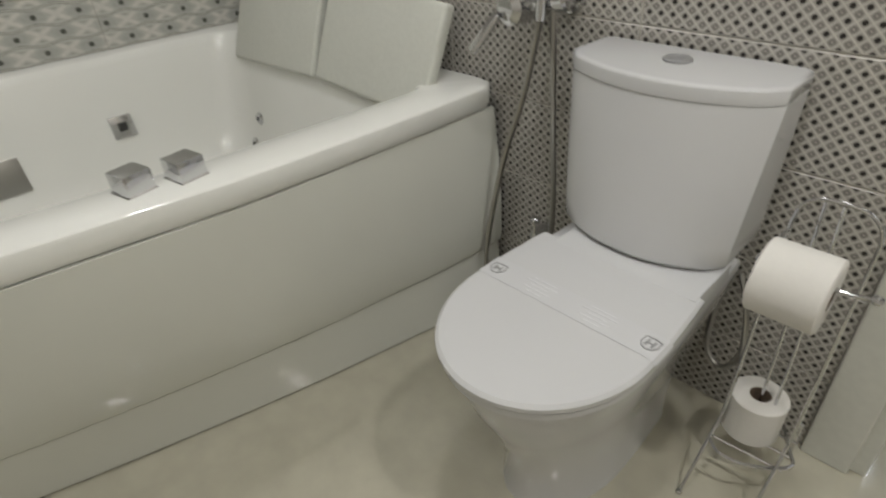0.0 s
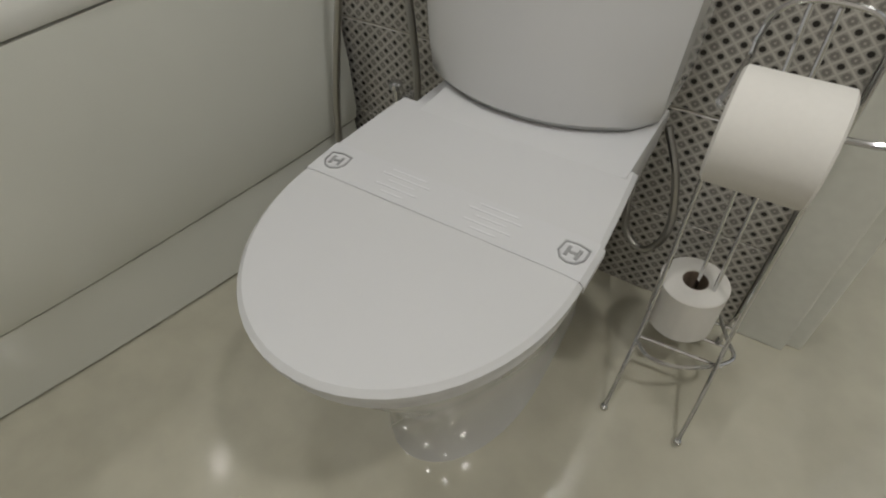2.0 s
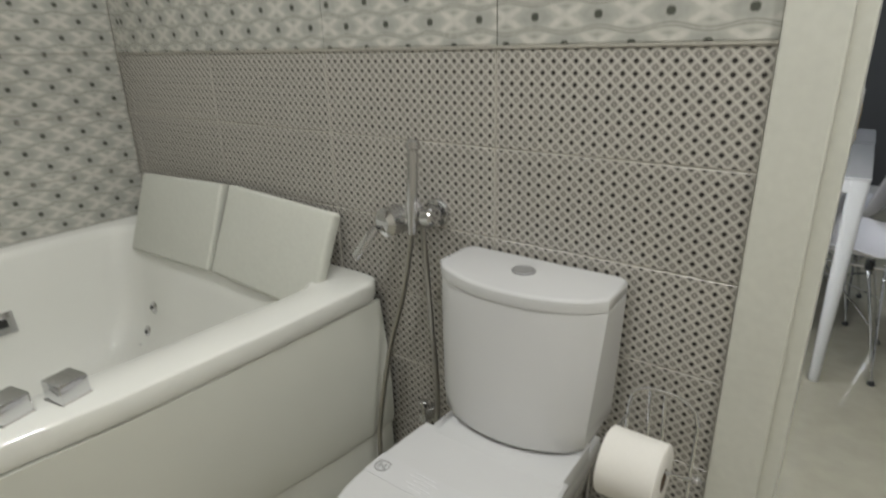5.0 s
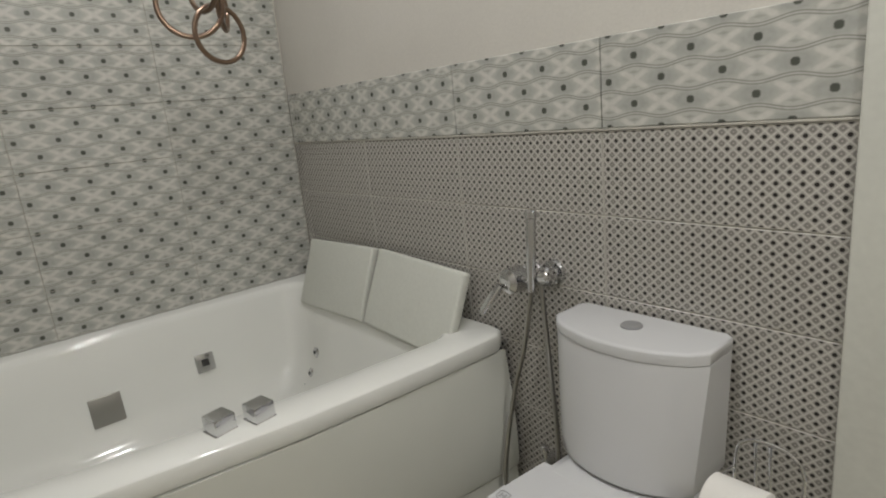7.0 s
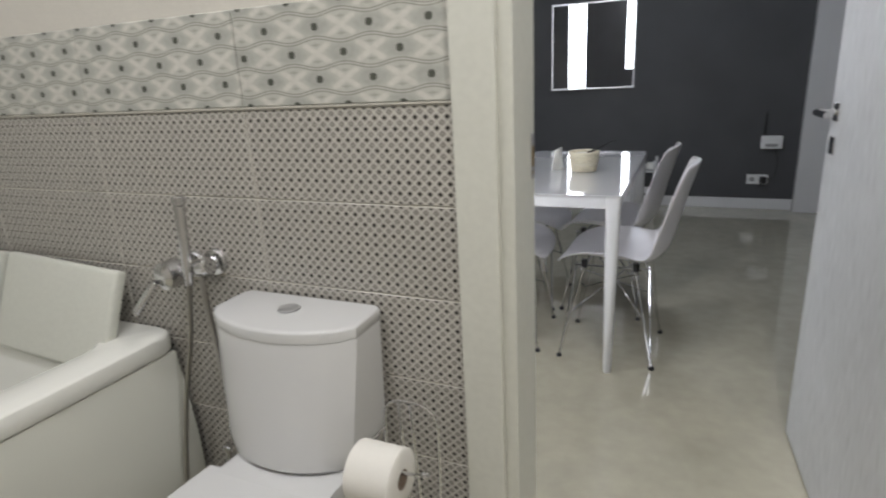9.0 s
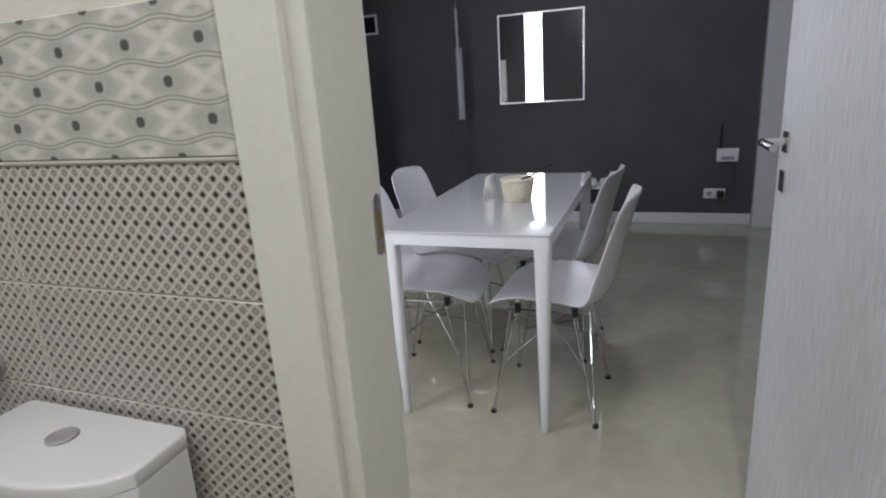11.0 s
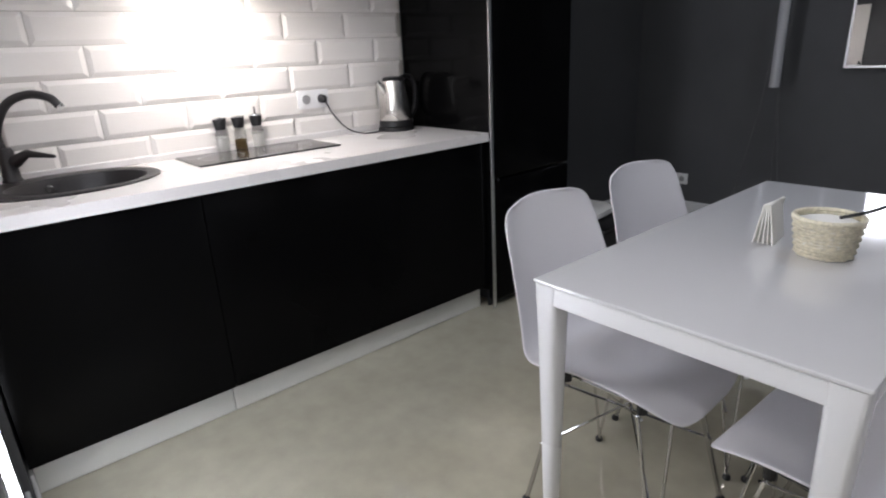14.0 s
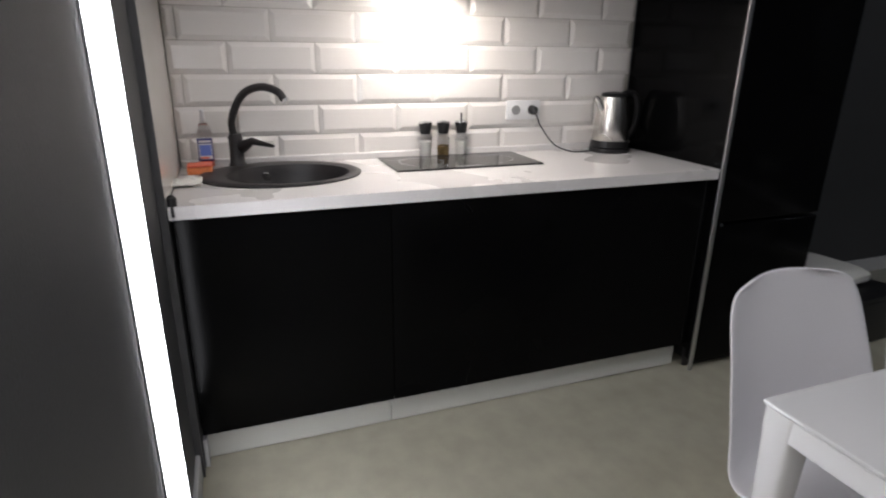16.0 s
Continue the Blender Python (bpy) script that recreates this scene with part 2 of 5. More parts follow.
BRASS = mat("worn_brass", (0.42, 0.29, 0.10), 0.42, metal=0.9, grain=0.15, scale=90)
DARKPANE = mat("dark_pane", (0.012, 0.012, 0.022), 0.2)
LED = mat("led_panel", (0.94, 0.96, 1.0), 0.5, emit=STRIP_GLOW)
LAMP = mat("lamp_glow", (1.0, 0.93, 0.82), 0.5, emit=25.0)
BULB = mat("bulb_glow", (1.0, 0.95, 0.88), 0.5, emit=90.0)
LAMPLEG = mat("dark_grey_metal", (0.10, 0.10, 0.105), 0.4, metal=0.5)
SHADE = mat("lamp_tube_grey", (0.42, 0.42, 0.44), 0.4)
MIRROR = mat("mirror_silver", (0.86, 0.87, 0.88), 0.012, metal=1.0)
SOAP_BLUE = mat("blue_label", (0.13, 0.20, 0.58), 0.4)
SOAP_NAVY = mat("navy_label", (0.03, 0.035, 0.16), 0.4)
SOAP_RED = mat("coral_red_plastic", (0.80, 0.16, 0.09), 0.4)
ORANGE = mat("orange_sponge", (0.80, 0.25, 0.10), 0.9, grain=0.15, scale=120, bump=0.001)
SPICE = mat("spice", (0.20, 0.13, 0.05), 0.9, grain=0.4, scale=160)


def glass(name, colour=(1, 1, 1), rough=0.02):
    m = mat(name, colour, rough)
    b = m.node_tree.nodes["Principled BSDF"]
    b.inputs["Transmission Weight"].default_value = 1.0
    return m


GLASS = glass("clear_glass")

# ---- building helpers ----


def part(name, bm, material, parent, label="", smooth=False):
    me = bpy.data.meshes.new(name)
    bm.normal_update()
    bm.to_mesh(me)
    bm.free()
    me.materials.append(material)
    if smooth:
        me.shade_smooth()
        me.set_sharp_from_angle(angle=radians(38))
    ob = new(name, me)
    if parent is not None:
        ob.parent = parent
    if label:
        ob["label"] = label
    return ob


def thing(name, label, category, m=None, group="", kind=""):
    ob = new(name)
    ob.empty_display_size = 0.1
    if m is not None:
        ob.matrix_basis = m
    return tagged(ob, label, category, group, kind)


def piece(name, bm, material, label, category, smooth=False, group="", kind=""):
    return tagged(part(name, bm, material, None, "", smooth), label, category, group, kind)


def box(a, b, bevel=0.0, seg=2, bm=None):
    own = bmesh.new()
    bmesh.ops.create_cube(own, size=1)
    for v in own.verts:
        v.co = [(a[i] + b[i]) / 2 + v.co[i] * (b[i] - a[i]) for i in range(3)]
    if bevel:
        bmesh.ops.bevel(own, geom=own.edges[:], offset=bevel, segments=seg, affect="EDGES", profile=0.6)
    if bm is None:
        return own
    me = bpy.data.meshes.new("join")
    own.to_mesh(me)
    own.free()
    bm.from_mesh(me)
    bpy.data.meshes.remove(me)
    return bm


def tube(points, r, n=8, bm=None, caps=True):
    """A round bar along a line of points; r may be one radius or one for each point."""
    bm = bm or bmesh.new()
    pts = [Vector(p) for p in points]
    rs = r if isinstance(r, (list, tuple)) else [r] * len(pts)
    way = (pts[1] - pts[0]).normalized()
    side = way.orthogonal().normalized()
    rings = []
    for i, p in enumerate(pts):
        a = pts[max(0, i - 1)]
        b = pts[min(len(pts) - 1, i + 1)]
        w = (b - a).normalized()
        side = (side - side.dot(w) * w).normalized()
        up = w.cross(side)
        rings.append([bm.verts.new(p + rs[i] * (math.cos(2 * math.pi * k / n) * side + math.sin(2 * math.pi * k / n) * up)) for k in range(n)])
    for a, b in zip(rings, rings[1:]):
        for k in range(n):
            bm.faces.new((a[k], a[(k + 1) % n], b[(k + 1) % n], b[k]))
    if caps:
        bm.faces.new(rings[0][::-1])
        bm.faces.new(rings[-1])
    return bm


def loft(rings, bm=None, low=True, high=True):
    """Skin over closed rings of equal length."""
    bm = bm or bmesh.new()
    vs = [[bm.verts.new(p) for p in ring] for ring in rings]
    n = len(vs[0])
    for a, b in zip(vs, vs[1:]):
        for k in range(n):
            bm.faces.new((a[k], a[(k + 1) % n], b[(k + 1) % n], b[k]))
    if low:
        bm.faces.new(vs[0][::-1])
    if high:
        bm.faces.new(vs[-1])
    bmesh.ops.recalc_face_normals(bm, faces=bm.faces[:])
    return bm


def lathe(profile, n=28, at=(0, 0, 0), bm=None, sy=1.0):
    """Turned body from (radius, height) pairs."""
    rings = [[(at[0] + r * math.cos(2 * math.pi * k / n), at[1] + sy * r * math.sin(2 * math.pi * k / n), at[2] + z) for k in range(n)] for r, z in profile]
    return loft(rings, bm)


def bend(points, steps=8):
    """A smooth line through the points."""
    p = [Vector(a) for a in points]
    p = [p[0] * 2 - p[1]] + p + [p[-1] * 2 - p[-2]]
    out = []
    for i in range(1, len(p) - 2):
        a, b, c, d = p[i - 1:i + 3]
        for k in range(steps):
            t = k / steps
            out.append(0.5 * ((2 * b) + (c - a) * t + (2 * a - 5 * b + 4 * c - d) * t * t + (3 * b - a - 3 * c + d) * t ** 3))
    return out + [p[-2]]


def join(*bms):
    first = bms[0]
    for b in bms[1:]:
        me = bpy.data.meshes.new("join")
        b.to_mesh(me)
        b.free()
        first.from_mesh(me)
        bpy.data.meshes.remove(me)
    return first

# ---- structure ----
X0, X1 = -2.0, 1.25          # bathroom, west and east wall faces
KW = -2.12                   # kitchen, west wall face
SY, NY = 0.205, 4.345        # kitchen, south and north wall faces
H = 2.6


def slab(name, a, b, material, label, category="wall"):
    return piece(name, box(a, b), material, label, category, kind="structure")


slab("floor", (-2.4, -2.6, -0.06), (2.6, 4.6, 0.0), FLOOR, "polished beige seamless floor running through both rooms", "floor")
slab("ceiling", (-2.4, -2.6, H), (2.6, 4.6, H + 0.08), CEILING, "plain white painted ceiling over both rooms", "ceiling")
slab("wall_bath_north", (-2.12, 0.008, 0), (0.0, 0.10, H), CREAM, "cream painted bathroom wall behind the tiles")
slab("wall_bath_west", (-2.12, -2.4, 0), (X0 - 0.008, 0.008, H), CREAM, "cream painted bathroom wall behind patterned tiles")
slab("wall_bath_south", (-2.12, -2.5, 0), (1.35, -2.4, H), CREAM, "plain cream painted bathroom wall")
slab("wall_bath_east", (X1, -2.4, 0), (1.35, 0.10, H), CREAM, "plain cream painted bathroom wall")
slab("wall_bath_door", (0.93, 0.0, 0), (X1, 0.10, H), CREAM, "cream painted bathroom wall beside the door")
slab("wall_over_door", (0.0, 0.0, 2.12), (0.93, 0.10, H), CREAM, "cream painted wall over the door")
slab("wall_kitchen_south", (-1.505, 0.10, 0), (-0.06, SY, H), GREY, "dark grey painted kitchen wall with light strips")
slab("wall_kitchen_nib", (-0.06, 0.10, 0), (0.0, 0.150, H), GREY, "dark grey painted wall edge beside the door")
slab("wall_kitchen_sink", (KW - 0.1, 0.10, 0.84), (-1.512, 0.224, 1.50), BRICKW, "white painted return wall beside the sink")
slab("wall_kitchen_sink_low", (KW - 0.1, 0.10, 0), (-1.512, 0.224, 0.84), GREY, "dark grey wall under the worktop end")
slab("wall_kitchen_sink_high", (KW - 0.1, 0.10, 1.50), (-1.512, 0.224, H), GREY, "dark grey wall over the sink")
slab("wall_kitchen_sink_edge", (-1.512, 0.10, 0), (-1.505, 0.2245, H), GREY, "dark grey edge of the return wall")
slab("wall_kitchen_south_east", (0.96, 0.10, 0), (1.28, SY, H), GREY, "dark grey painted kitchen wall beside the door")
slab("wall_kitchen_over_door", (0.0, 0.10, 2.12), (0.96, 0.150, H), GREY, "dark grey painted kitchen wall over the door")
slab("wall_kitchen_west", (KW - 0.1, 0.224, 0), (KW - 0.012, NY, H), GREY, "dark grey painted kitchen wall")
slab("wall_kitchen_north", (KW - 0.1, NY, 0), (1.18, NY + 0.1, H), GREY, "dark grey painted kitchen wall with a mirror")
slab("wall_kitchen_east", (1.17, SY, 0), (1.28, 3.17, H), GREY, "dark grey painted kitchen wall")
slab("wall_passage_north", (1.181, 4.27, 0), (2.5, 4.345, H), WHITE, "white painted end wall of the side passage")
slab("wall_passage_east", (2.4, 3.0, 0), (2.5, 4.27, H), CREAM, "plain cream wall of the side passage")
slab("wall_passage_south", (1.28, 3.0, 0), (2.4, 3.1, H), CREAM, "plain cream wall of the side passage")


def baseboard(name, a, b):
    bm = box(a, b, 0.004, 1)
    return piece(name, bm, WHITE, "white moulded baseboard along the grey wall", "baseboard", kind="structure")


baseboard("baseboard_north", (-2.1, NY - 0.014, 0), (1.178, NY + 0.002, 0.088))
baseboard("baseboard_south", (-1.505, SY - 0.002, 0), (-0.062, SY + 0.013, 0.088))
baseboard("baseboard_east", (1.157, 1.05, 0), (1.172, 3.18, 0.088))
baseboard("baseboard_west", (KW - 0.014, 2.74, 0), (KW + 0.002, NY - 0.014, 0.088))


def led_strip(x, w, z0=0.0):
    t = thing("light_strip", "tall bright white light strip set upright on the grey wall", "light strip", group="light strips")
    part("frame", box((x - w / 2 - 0.004, SY - 0.002, z0), (x + w / 2 + 0.004, SY + 0.004, 2.58), 0.001, 1), ALU, t)
    part("diffuser", box((x - w / 2, SY, z0 + 0.004), (x + w / 2, SY + 0.009, 2.576), 0.002, 1), LED, t, "glowing white diffuser")


led_strip(-1.09, 0.25)
led_strip(-0.30, 0.14, 1.15)

# ---- bathroom tiles ----


def tile_mesh(w, h, material, deep=0.008):
    """A tile in x and z, its face towards -y."""
    me = bpy.data.meshes.new("tile")
    bm = bmesh.new()
    g, e = 0.0012, 0.0015
    x, z = w / 2 - g, h / 2 - g
    rings = [[(-x, 0, -z), (x, 0, -z), (x, 0, z), (-x, 0, z)],
             [(-x, -deep + e, -z), (x, -deep + e, -z), (x, -deep + e, z), (-x, -deep + e, z)],
             [(-x + e, -deep, -z + e), (x - e, -deep, -z + e), (x - e, -deep, z - e), (-x + e, -deep, z - e)]]
    loft(rings, bm)
    bm.to_mesh(me)
    bm.free()
    me.materials.append(material)
    return me


TZ = 1.165                   # top of the dotted field


def tile_field(parent, cols, rows, cache, material, turn=None):
    """Whole and cut tiles: cols and rows are (start, end) pairs."""
    for z0, z1 in rows:
        for x0, x1 in cols:
            key = (round(x1 - x0, 3), round(z1 - z0, 3))
            if key not in cache:
                cache[key] = tile_mesh(x1 - x0, z1 - z0, material)
            ob = new("tile", cache[key])
            ob.parent = parent
            if turn:
                ob.matrix_basis = pose(X0 - 0.008, (x0 + x1) / 2, (z0 + z1) / 2, 0, 0, 90)
            else:
                ob.location = ((x0 + x1) / 2, 0.008, (z0 + z1) / 2)


def build_tiles():
    cols = [(-TW * (k + 1), -TW * k) for k in range(4)] + [(X0, -TW * 4)]
    rows = [(TZ - TH * (k + 1), TZ - TH * k) for k in range(5)] + [(0.0, TZ - TH * 5)]
    t = thing("tile_field_dotted", "beige glazed wall tiles printed with small black squares", "wall tiles", kind="structure")
    tile_field(t, cols, rows, {}, DOTTED)
    part("grout_bed", box((X0, 0.0025, 0), (-0.001, 0.0078, TZ)), GROUT, t)
    band = thing("tile_band", "band of patterned cream and grey wall tiles", "wall tiles", kind="structure")
    tile_field(band, cols, [(TZ + 0.004, TZ + 0.004 + TH)], {}, DECOR)
    part("trim_strip", box((X0, -0.003, TZ - 0.001), (-0.001, 0.008, TZ + 0.004), 0.001, 1), GROUT, band, "thin pale trim strip")
    west = thing("tile_field_patterned", "patterned cream and grey wall tiles up to the ceiling", "wall tiles", kind="structure")
    wcols = [(-TW * (k + 1), -TW * k) for k in range(4)]
    wrows = [(TZ + 0.004 + TH * k, TZ + 0.004 + TH * (k + 1)) for k in range(-4, 7)]
    tile_field(west, wcols, wrows, {}, DECOR, True)
    part("grout_bed", box((X0 - 0.0078, -TW * 4, 0), (X0 - 0.0025, 0.0, H)), GROUT, west)


# ---- door ----
def strike(xs, y, z, w, h):
    """A flat plate with round ends."""
    ring = []
    for k in range(24):
        a = 2 * math.pi * (k + 0.5) / 24
        ring.append((y + w * math.cos(a), z + math.copysign(h - w, math.sin(a)) + w * math.sin(a)))
    return loft([[(x, p, q) for p, q in ring] for x in xs])


def build_door():
    f = thing("door_frame", "cream wooden door frame with broad flat casings", "door frame", kind="structure")
    for name, a, b in (("casing", (0.0, -0.014, 0), (0.085, 0.004, 2.12)), ("casing", (0.808, -0.014, 0), (0.93, 0.004, 2.12)),
                       ("casing", (0.0, -0.0145, 2.10), (0.93, 0.0035, 2.19)), ("jamb", (0.0, 0.003, 0), (0.112, 0.148, 2.09)),
                       ("jamb", (0.801, 0.003, 0), (0.93, 0.148, 2.09)), ("head_jamb", (0.112, 0.003, 2.05), (0.801, 0.148, 2.09)),
                       ("casing", (-0.055, 0.148, 0), (0.100, 0.160, 2.12)), ("casing", (0.84, 0.148, 0), (0.955, 0.160, 2.12))):
        part(name, box(a, b, 0.004, 2), CASING, f)
    sp = part("strike_plate", strike((0.111, 0.1145), 0.125, 1.051, 0.0115, 0.045), ALU, f, "satin metal strike plate")
    part("latch_hole", box((0.1143, 0.1185, 1.030), (0.1152, 0.1315, 1.070), 0.0003, 1), BRASS, sp, "worn brass latch opening")
    part("bolt_hole", box((0.1143, 0.1205, 1.014), (0.1152, 0.1295, 1.022), 0.0003, 1), BRASS, sp)
    d = thing("interior_door", "open interior door in pale wood-grain veneer", "door", pose(0.806, 0.165, 0.006, 0, 0, 3.5))
    part("leaf", box((0.0, 0.0, 0.004), (0.038, 0.80, 2.03), 0.003, 2), LEAF, d)
    for z in (0.22, 1.80):
        part("hinge", tube([(-0.004, -0.006, z), (-0.004, -0.006, z + 0.10)], 0.007, 10), ALU, d)
    part("edge_seal", box((0.030, -0.004, 0.01), (0.037, 0.0005, 2.02)), GAP, d, "dark door edge gap")
    for s, x in ((-1, 0.0), (1, 0.038)):
        h = part("handle_plate", box((x - 0.004, 0.715, 1.030), (x + 0.004, 0.762, 1.080), 0.002, 2), CHROME, d)
        part("lever", tube(bend([(x, 0.738, 1.056), (x + s * 0.045, 0.738, 1.056), (x + s * 0.052, 0.72, 1.056), (x + s * 0.052, 0.62, 1.056)], 5), 0.009, 10), CHROME, h)
        part("key_plate", box((x - 0.004, 0.715, 0.940), (x + 0.004, 0.762, 0.990), 0.002, 2), CHROME, d)


# ---- bathtub ----
def arc_ring(points, n):
    """Points evenly spread along a closed outline."""
    p = [Vector(a) for a in points]
    p.append(p[0])
    lens = [0.0]
    for a, b in zip(p, p[1:]):
        lens.append(lens[-1] + (b - a).length)
    out, j = [], 0
    for k in range(n):
        s = lens[-1] * k / n
        while lens[j + 1] < s:
            j += 1
        t = (s - lens[j]) / (lens[j + 1] - lens[j])
        out.append(p[j].lerp(p[j + 1], t))
    return out


def rounded(corners, z, n=96):
    """A closed outline of (x, y, radius) corners with round corners."""
    pts = []
    m = len(corners)
    for i in range(m):
        x, y, r = corners[i]
        c = Vector((x, y))
        a = (Vector(corners[i - 1][:2]) - c).normalized()
        b = (Vector(corners[(i + 1) % m][:2]) - c).normalized()
        if r <= 0:
            pts.append((x, y, z))
            continue
        for k in range(9):
            t = k / 8
            q = (c + a * r) * (1 - t) ** 2 + c * 2 * t * (1 - t) + (c + b * r) * t * t
            pts.append((q.x, q.y, z))
    return arc_ring(pts, n)


def build_tub():
    t = thing("whirlpool_bathtub", "white acrylic whirlpool bathtub with a curved front panel", "bathtub")
    e = X0 + 0.002

    def outer(d, z):
        return rounded([(e, -0.006, 0.0), (-0.82 - d, -0.006, 0.05), (-0.826 - d, -0.32, 0.05), (-0.845 - d, -0.66, 0.05), (-0.905 - d, -1.07, 0.05),
                        (-1.02 - d, -1.50, 0.06), (-1.08 - d, -1.70, 0.06), (e, -1.70, 0.0)], z, 128)

    def inner(d, z, end):
        return rounded([(e + 0.05 + d * 0.8, -end, 0.10), (-0.935 - d, -end, 0.10), (-0.966 - d, -0.62, 0.1), (-1.030 - d, -1.07, 0.1), (-1.18 - d, -1.58 + d * 0.7, 0.12),
                        (e + 0.05 + d * 0.8, -1.58 + d * 0.7, 0.10)], z, 128)

    def best(ring, ref):
        """Turn a ring so that its points lie beside those of ref."""
        n = len(ref)
        k = min(range(n), key=lambda s: sum((ring[(i + s) % n].xy - ref[i].xy).length for i in range(0, n, 8)))
        return ring[k:] + ring[:k]

    rings = [outer(0.02, 0.5515), outer(0.004, 0.5525), outer(0.0, 0.560), outer(0.0, 0.592), outer(0.0025, 0.599), outer(0.009, 0.603)]
    for d, z, end in ((0.0, 0.601, 0.095), (0.010, 0.596, 0.103), (0.020, 0.575, 0.115), (0.05, 0.45, 0.155), (0.08, 0.32, 0.18), (0.12, 0.22, 0.22), (0.20, 0.165, 0.30), (0.30, 0.15, 0.42)):
        rings.append(best(inner(d, z, end), rings[-1]))
    part("basin", loft(rings, None, False, True), ACRYL, t, "glossy white acrylic basin", True)
    # front panel, bowed, with a crease above the foot
    front = [(-0.826, -0.02), (-0.832, -0.16), (-0.838, -0.34), (-0.852, -0.66), (-0.912, -1.07), (-1.03, -1.50), (-1.085, -1.69)]
    foot = [(-0.79, -0.02), (-0.800, -0.16), (-0.834, -0.34), (-0.905, -0.66), (-1.020, -1.07), (-1.16, -1.50), (-1.22, -1.69)]
    fr, fo = bend([(a, b, 0) for a, b in front], 6), bend([(a, b, 0) for a, b in foot], 6)

    def band(levels, thick=0.012):
        bm = bmesh.new()
        rows = []
        for z, out in levels:
            k = z / 0.552
            rows.append([bm.verts.new((fo[i].x * (1 - k) + fr[i].x * k + out, fo[i].y, z)) for i in range(len(fr))])
        for a, b in zip(rows, rows[1:]):
            for i in range(len(a) - 1):
                bm.faces.new((a[i], a[i + 1], b[i + 1], b[i]))
        bmesh.ops.recalc_face_normals(bm, faces=bm.faces[:])
        ext = bmesh.ops.extrude_face_region(bm, geom=bm.faces[:])
        for v in ext["geom"]:
            if isinstance(v, bmesh.types.BMVert):
                v.co.x -= thick
        bmesh.ops.recalc_face_normals(bm, faces=bm.faces[:])
        return bm

    part("front_panel", band([(0.178, 0.0), (0.20, 0.007), (0.30, 0.012), (0.42, 0.010), (0.5485, 0.003)]), PANEL, t, "smooth off-white front panel", True)
    part("foot_panel", band([(0.006, -0.010), (0.10, -0.007), (0.172, -0.005)]), PANEL, t, "recessed off-white foot panel", True)
    # near-black band set back in the joint, painting the shade under the rim
    part("shadow_gap", band([(0.50, -0.012), (0.551, -0.008)]), GAP, t)
    part("side_panel", box((e, -1.70, 0.005), (-1.10, -1.685, 0.55), 0.002, 1), PANEL, t)

    def knob(x, y, turn):
        bm = box((-0.026, -0.026, 0), (0.026, 0.026, 0.040), 0.004, 2)
        bm.transform(pose(x, y, 0.600, 0, 0, turn))
        k = part("control_knob", bm, CHROME, t, "square chrome control knob", True)
        bb = box((-0.028, -0.028, 0), (0.028, 0.028, 0.005), 0.002, 1)
        bb.transform(pose(x, y, 0.5995, 0, 0, turn))
        part("rosette", bb, CHROME, k)

    knob(-0.953, -0.800, 12)
    knob(-0.934, -0.716, 10)
    for x, y, z in ((-1.735, -0.170, 0.345), (-1.755, -0.196, 0.258), (-1.775, -0.228, 0.195)):
        j = part("jet", lathe([(0.023, 0.0), (0.023, 0.005), (0.015, 0.012), (0.008, 0.014)], 16), CHROME, t, "small chrome water jet", True)
        j.matrix_basis = pose(x, y + 0.001, z, 76, 0, 0)
        part("nozzle", lathe([(0.007, 0.013), (0.007, 0.0165), (0.004, 0.0165)], 12), GAP, j)
    for y, z, w in ((-0.555, 0.398, 0.034), (-0.90, 0.352, 0.050)):
        x = e + 0.05 + 0.8 * (0.05 + 0.03 * (0.45 - z) / 0.13)
        bm = box((-0.010, -w, -w), (0.008, w, w), 0.003, 2)
        bm.transform(pose(x, y, z, 0, -12, 0))
        pl = part("drain_plate", bm, CHROME if w < 0.04 else HOSE, t, "square chrome plate", True)
        if w < 0.04:
            b2 = box((0.0075, -0.013, -0.013), (0.0098, 0.013, 0.013), 0.001, 1)
            b2.transform(pose(x, y, z, 0, -12, 0))
            part("inset", b2, GAP, pl)


def build_pillows():
    for x0, x1, tilt in ((-1.868, -1.405, -2.0), (-1.380, -0.938, 3.0)):
        bm = box((x0, -0.017, -0.135), (x1, 0.017, 0.135), 0.012, 3)
        c = Vector(((x0 + x1) / 2, 0, 0))
        bm.transform(Matrix.Translation((0, -0.088, 0.655)) @ Matrix.Translation(c) @ pose(0, 0, 0, -21, tilt, 0) @ Matrix.Translation(-c))
        piece("bath_pillow", bm, PAD, "flat pale foam headrest leaning against the tiles", "bath pillow", True, "bath pillows")


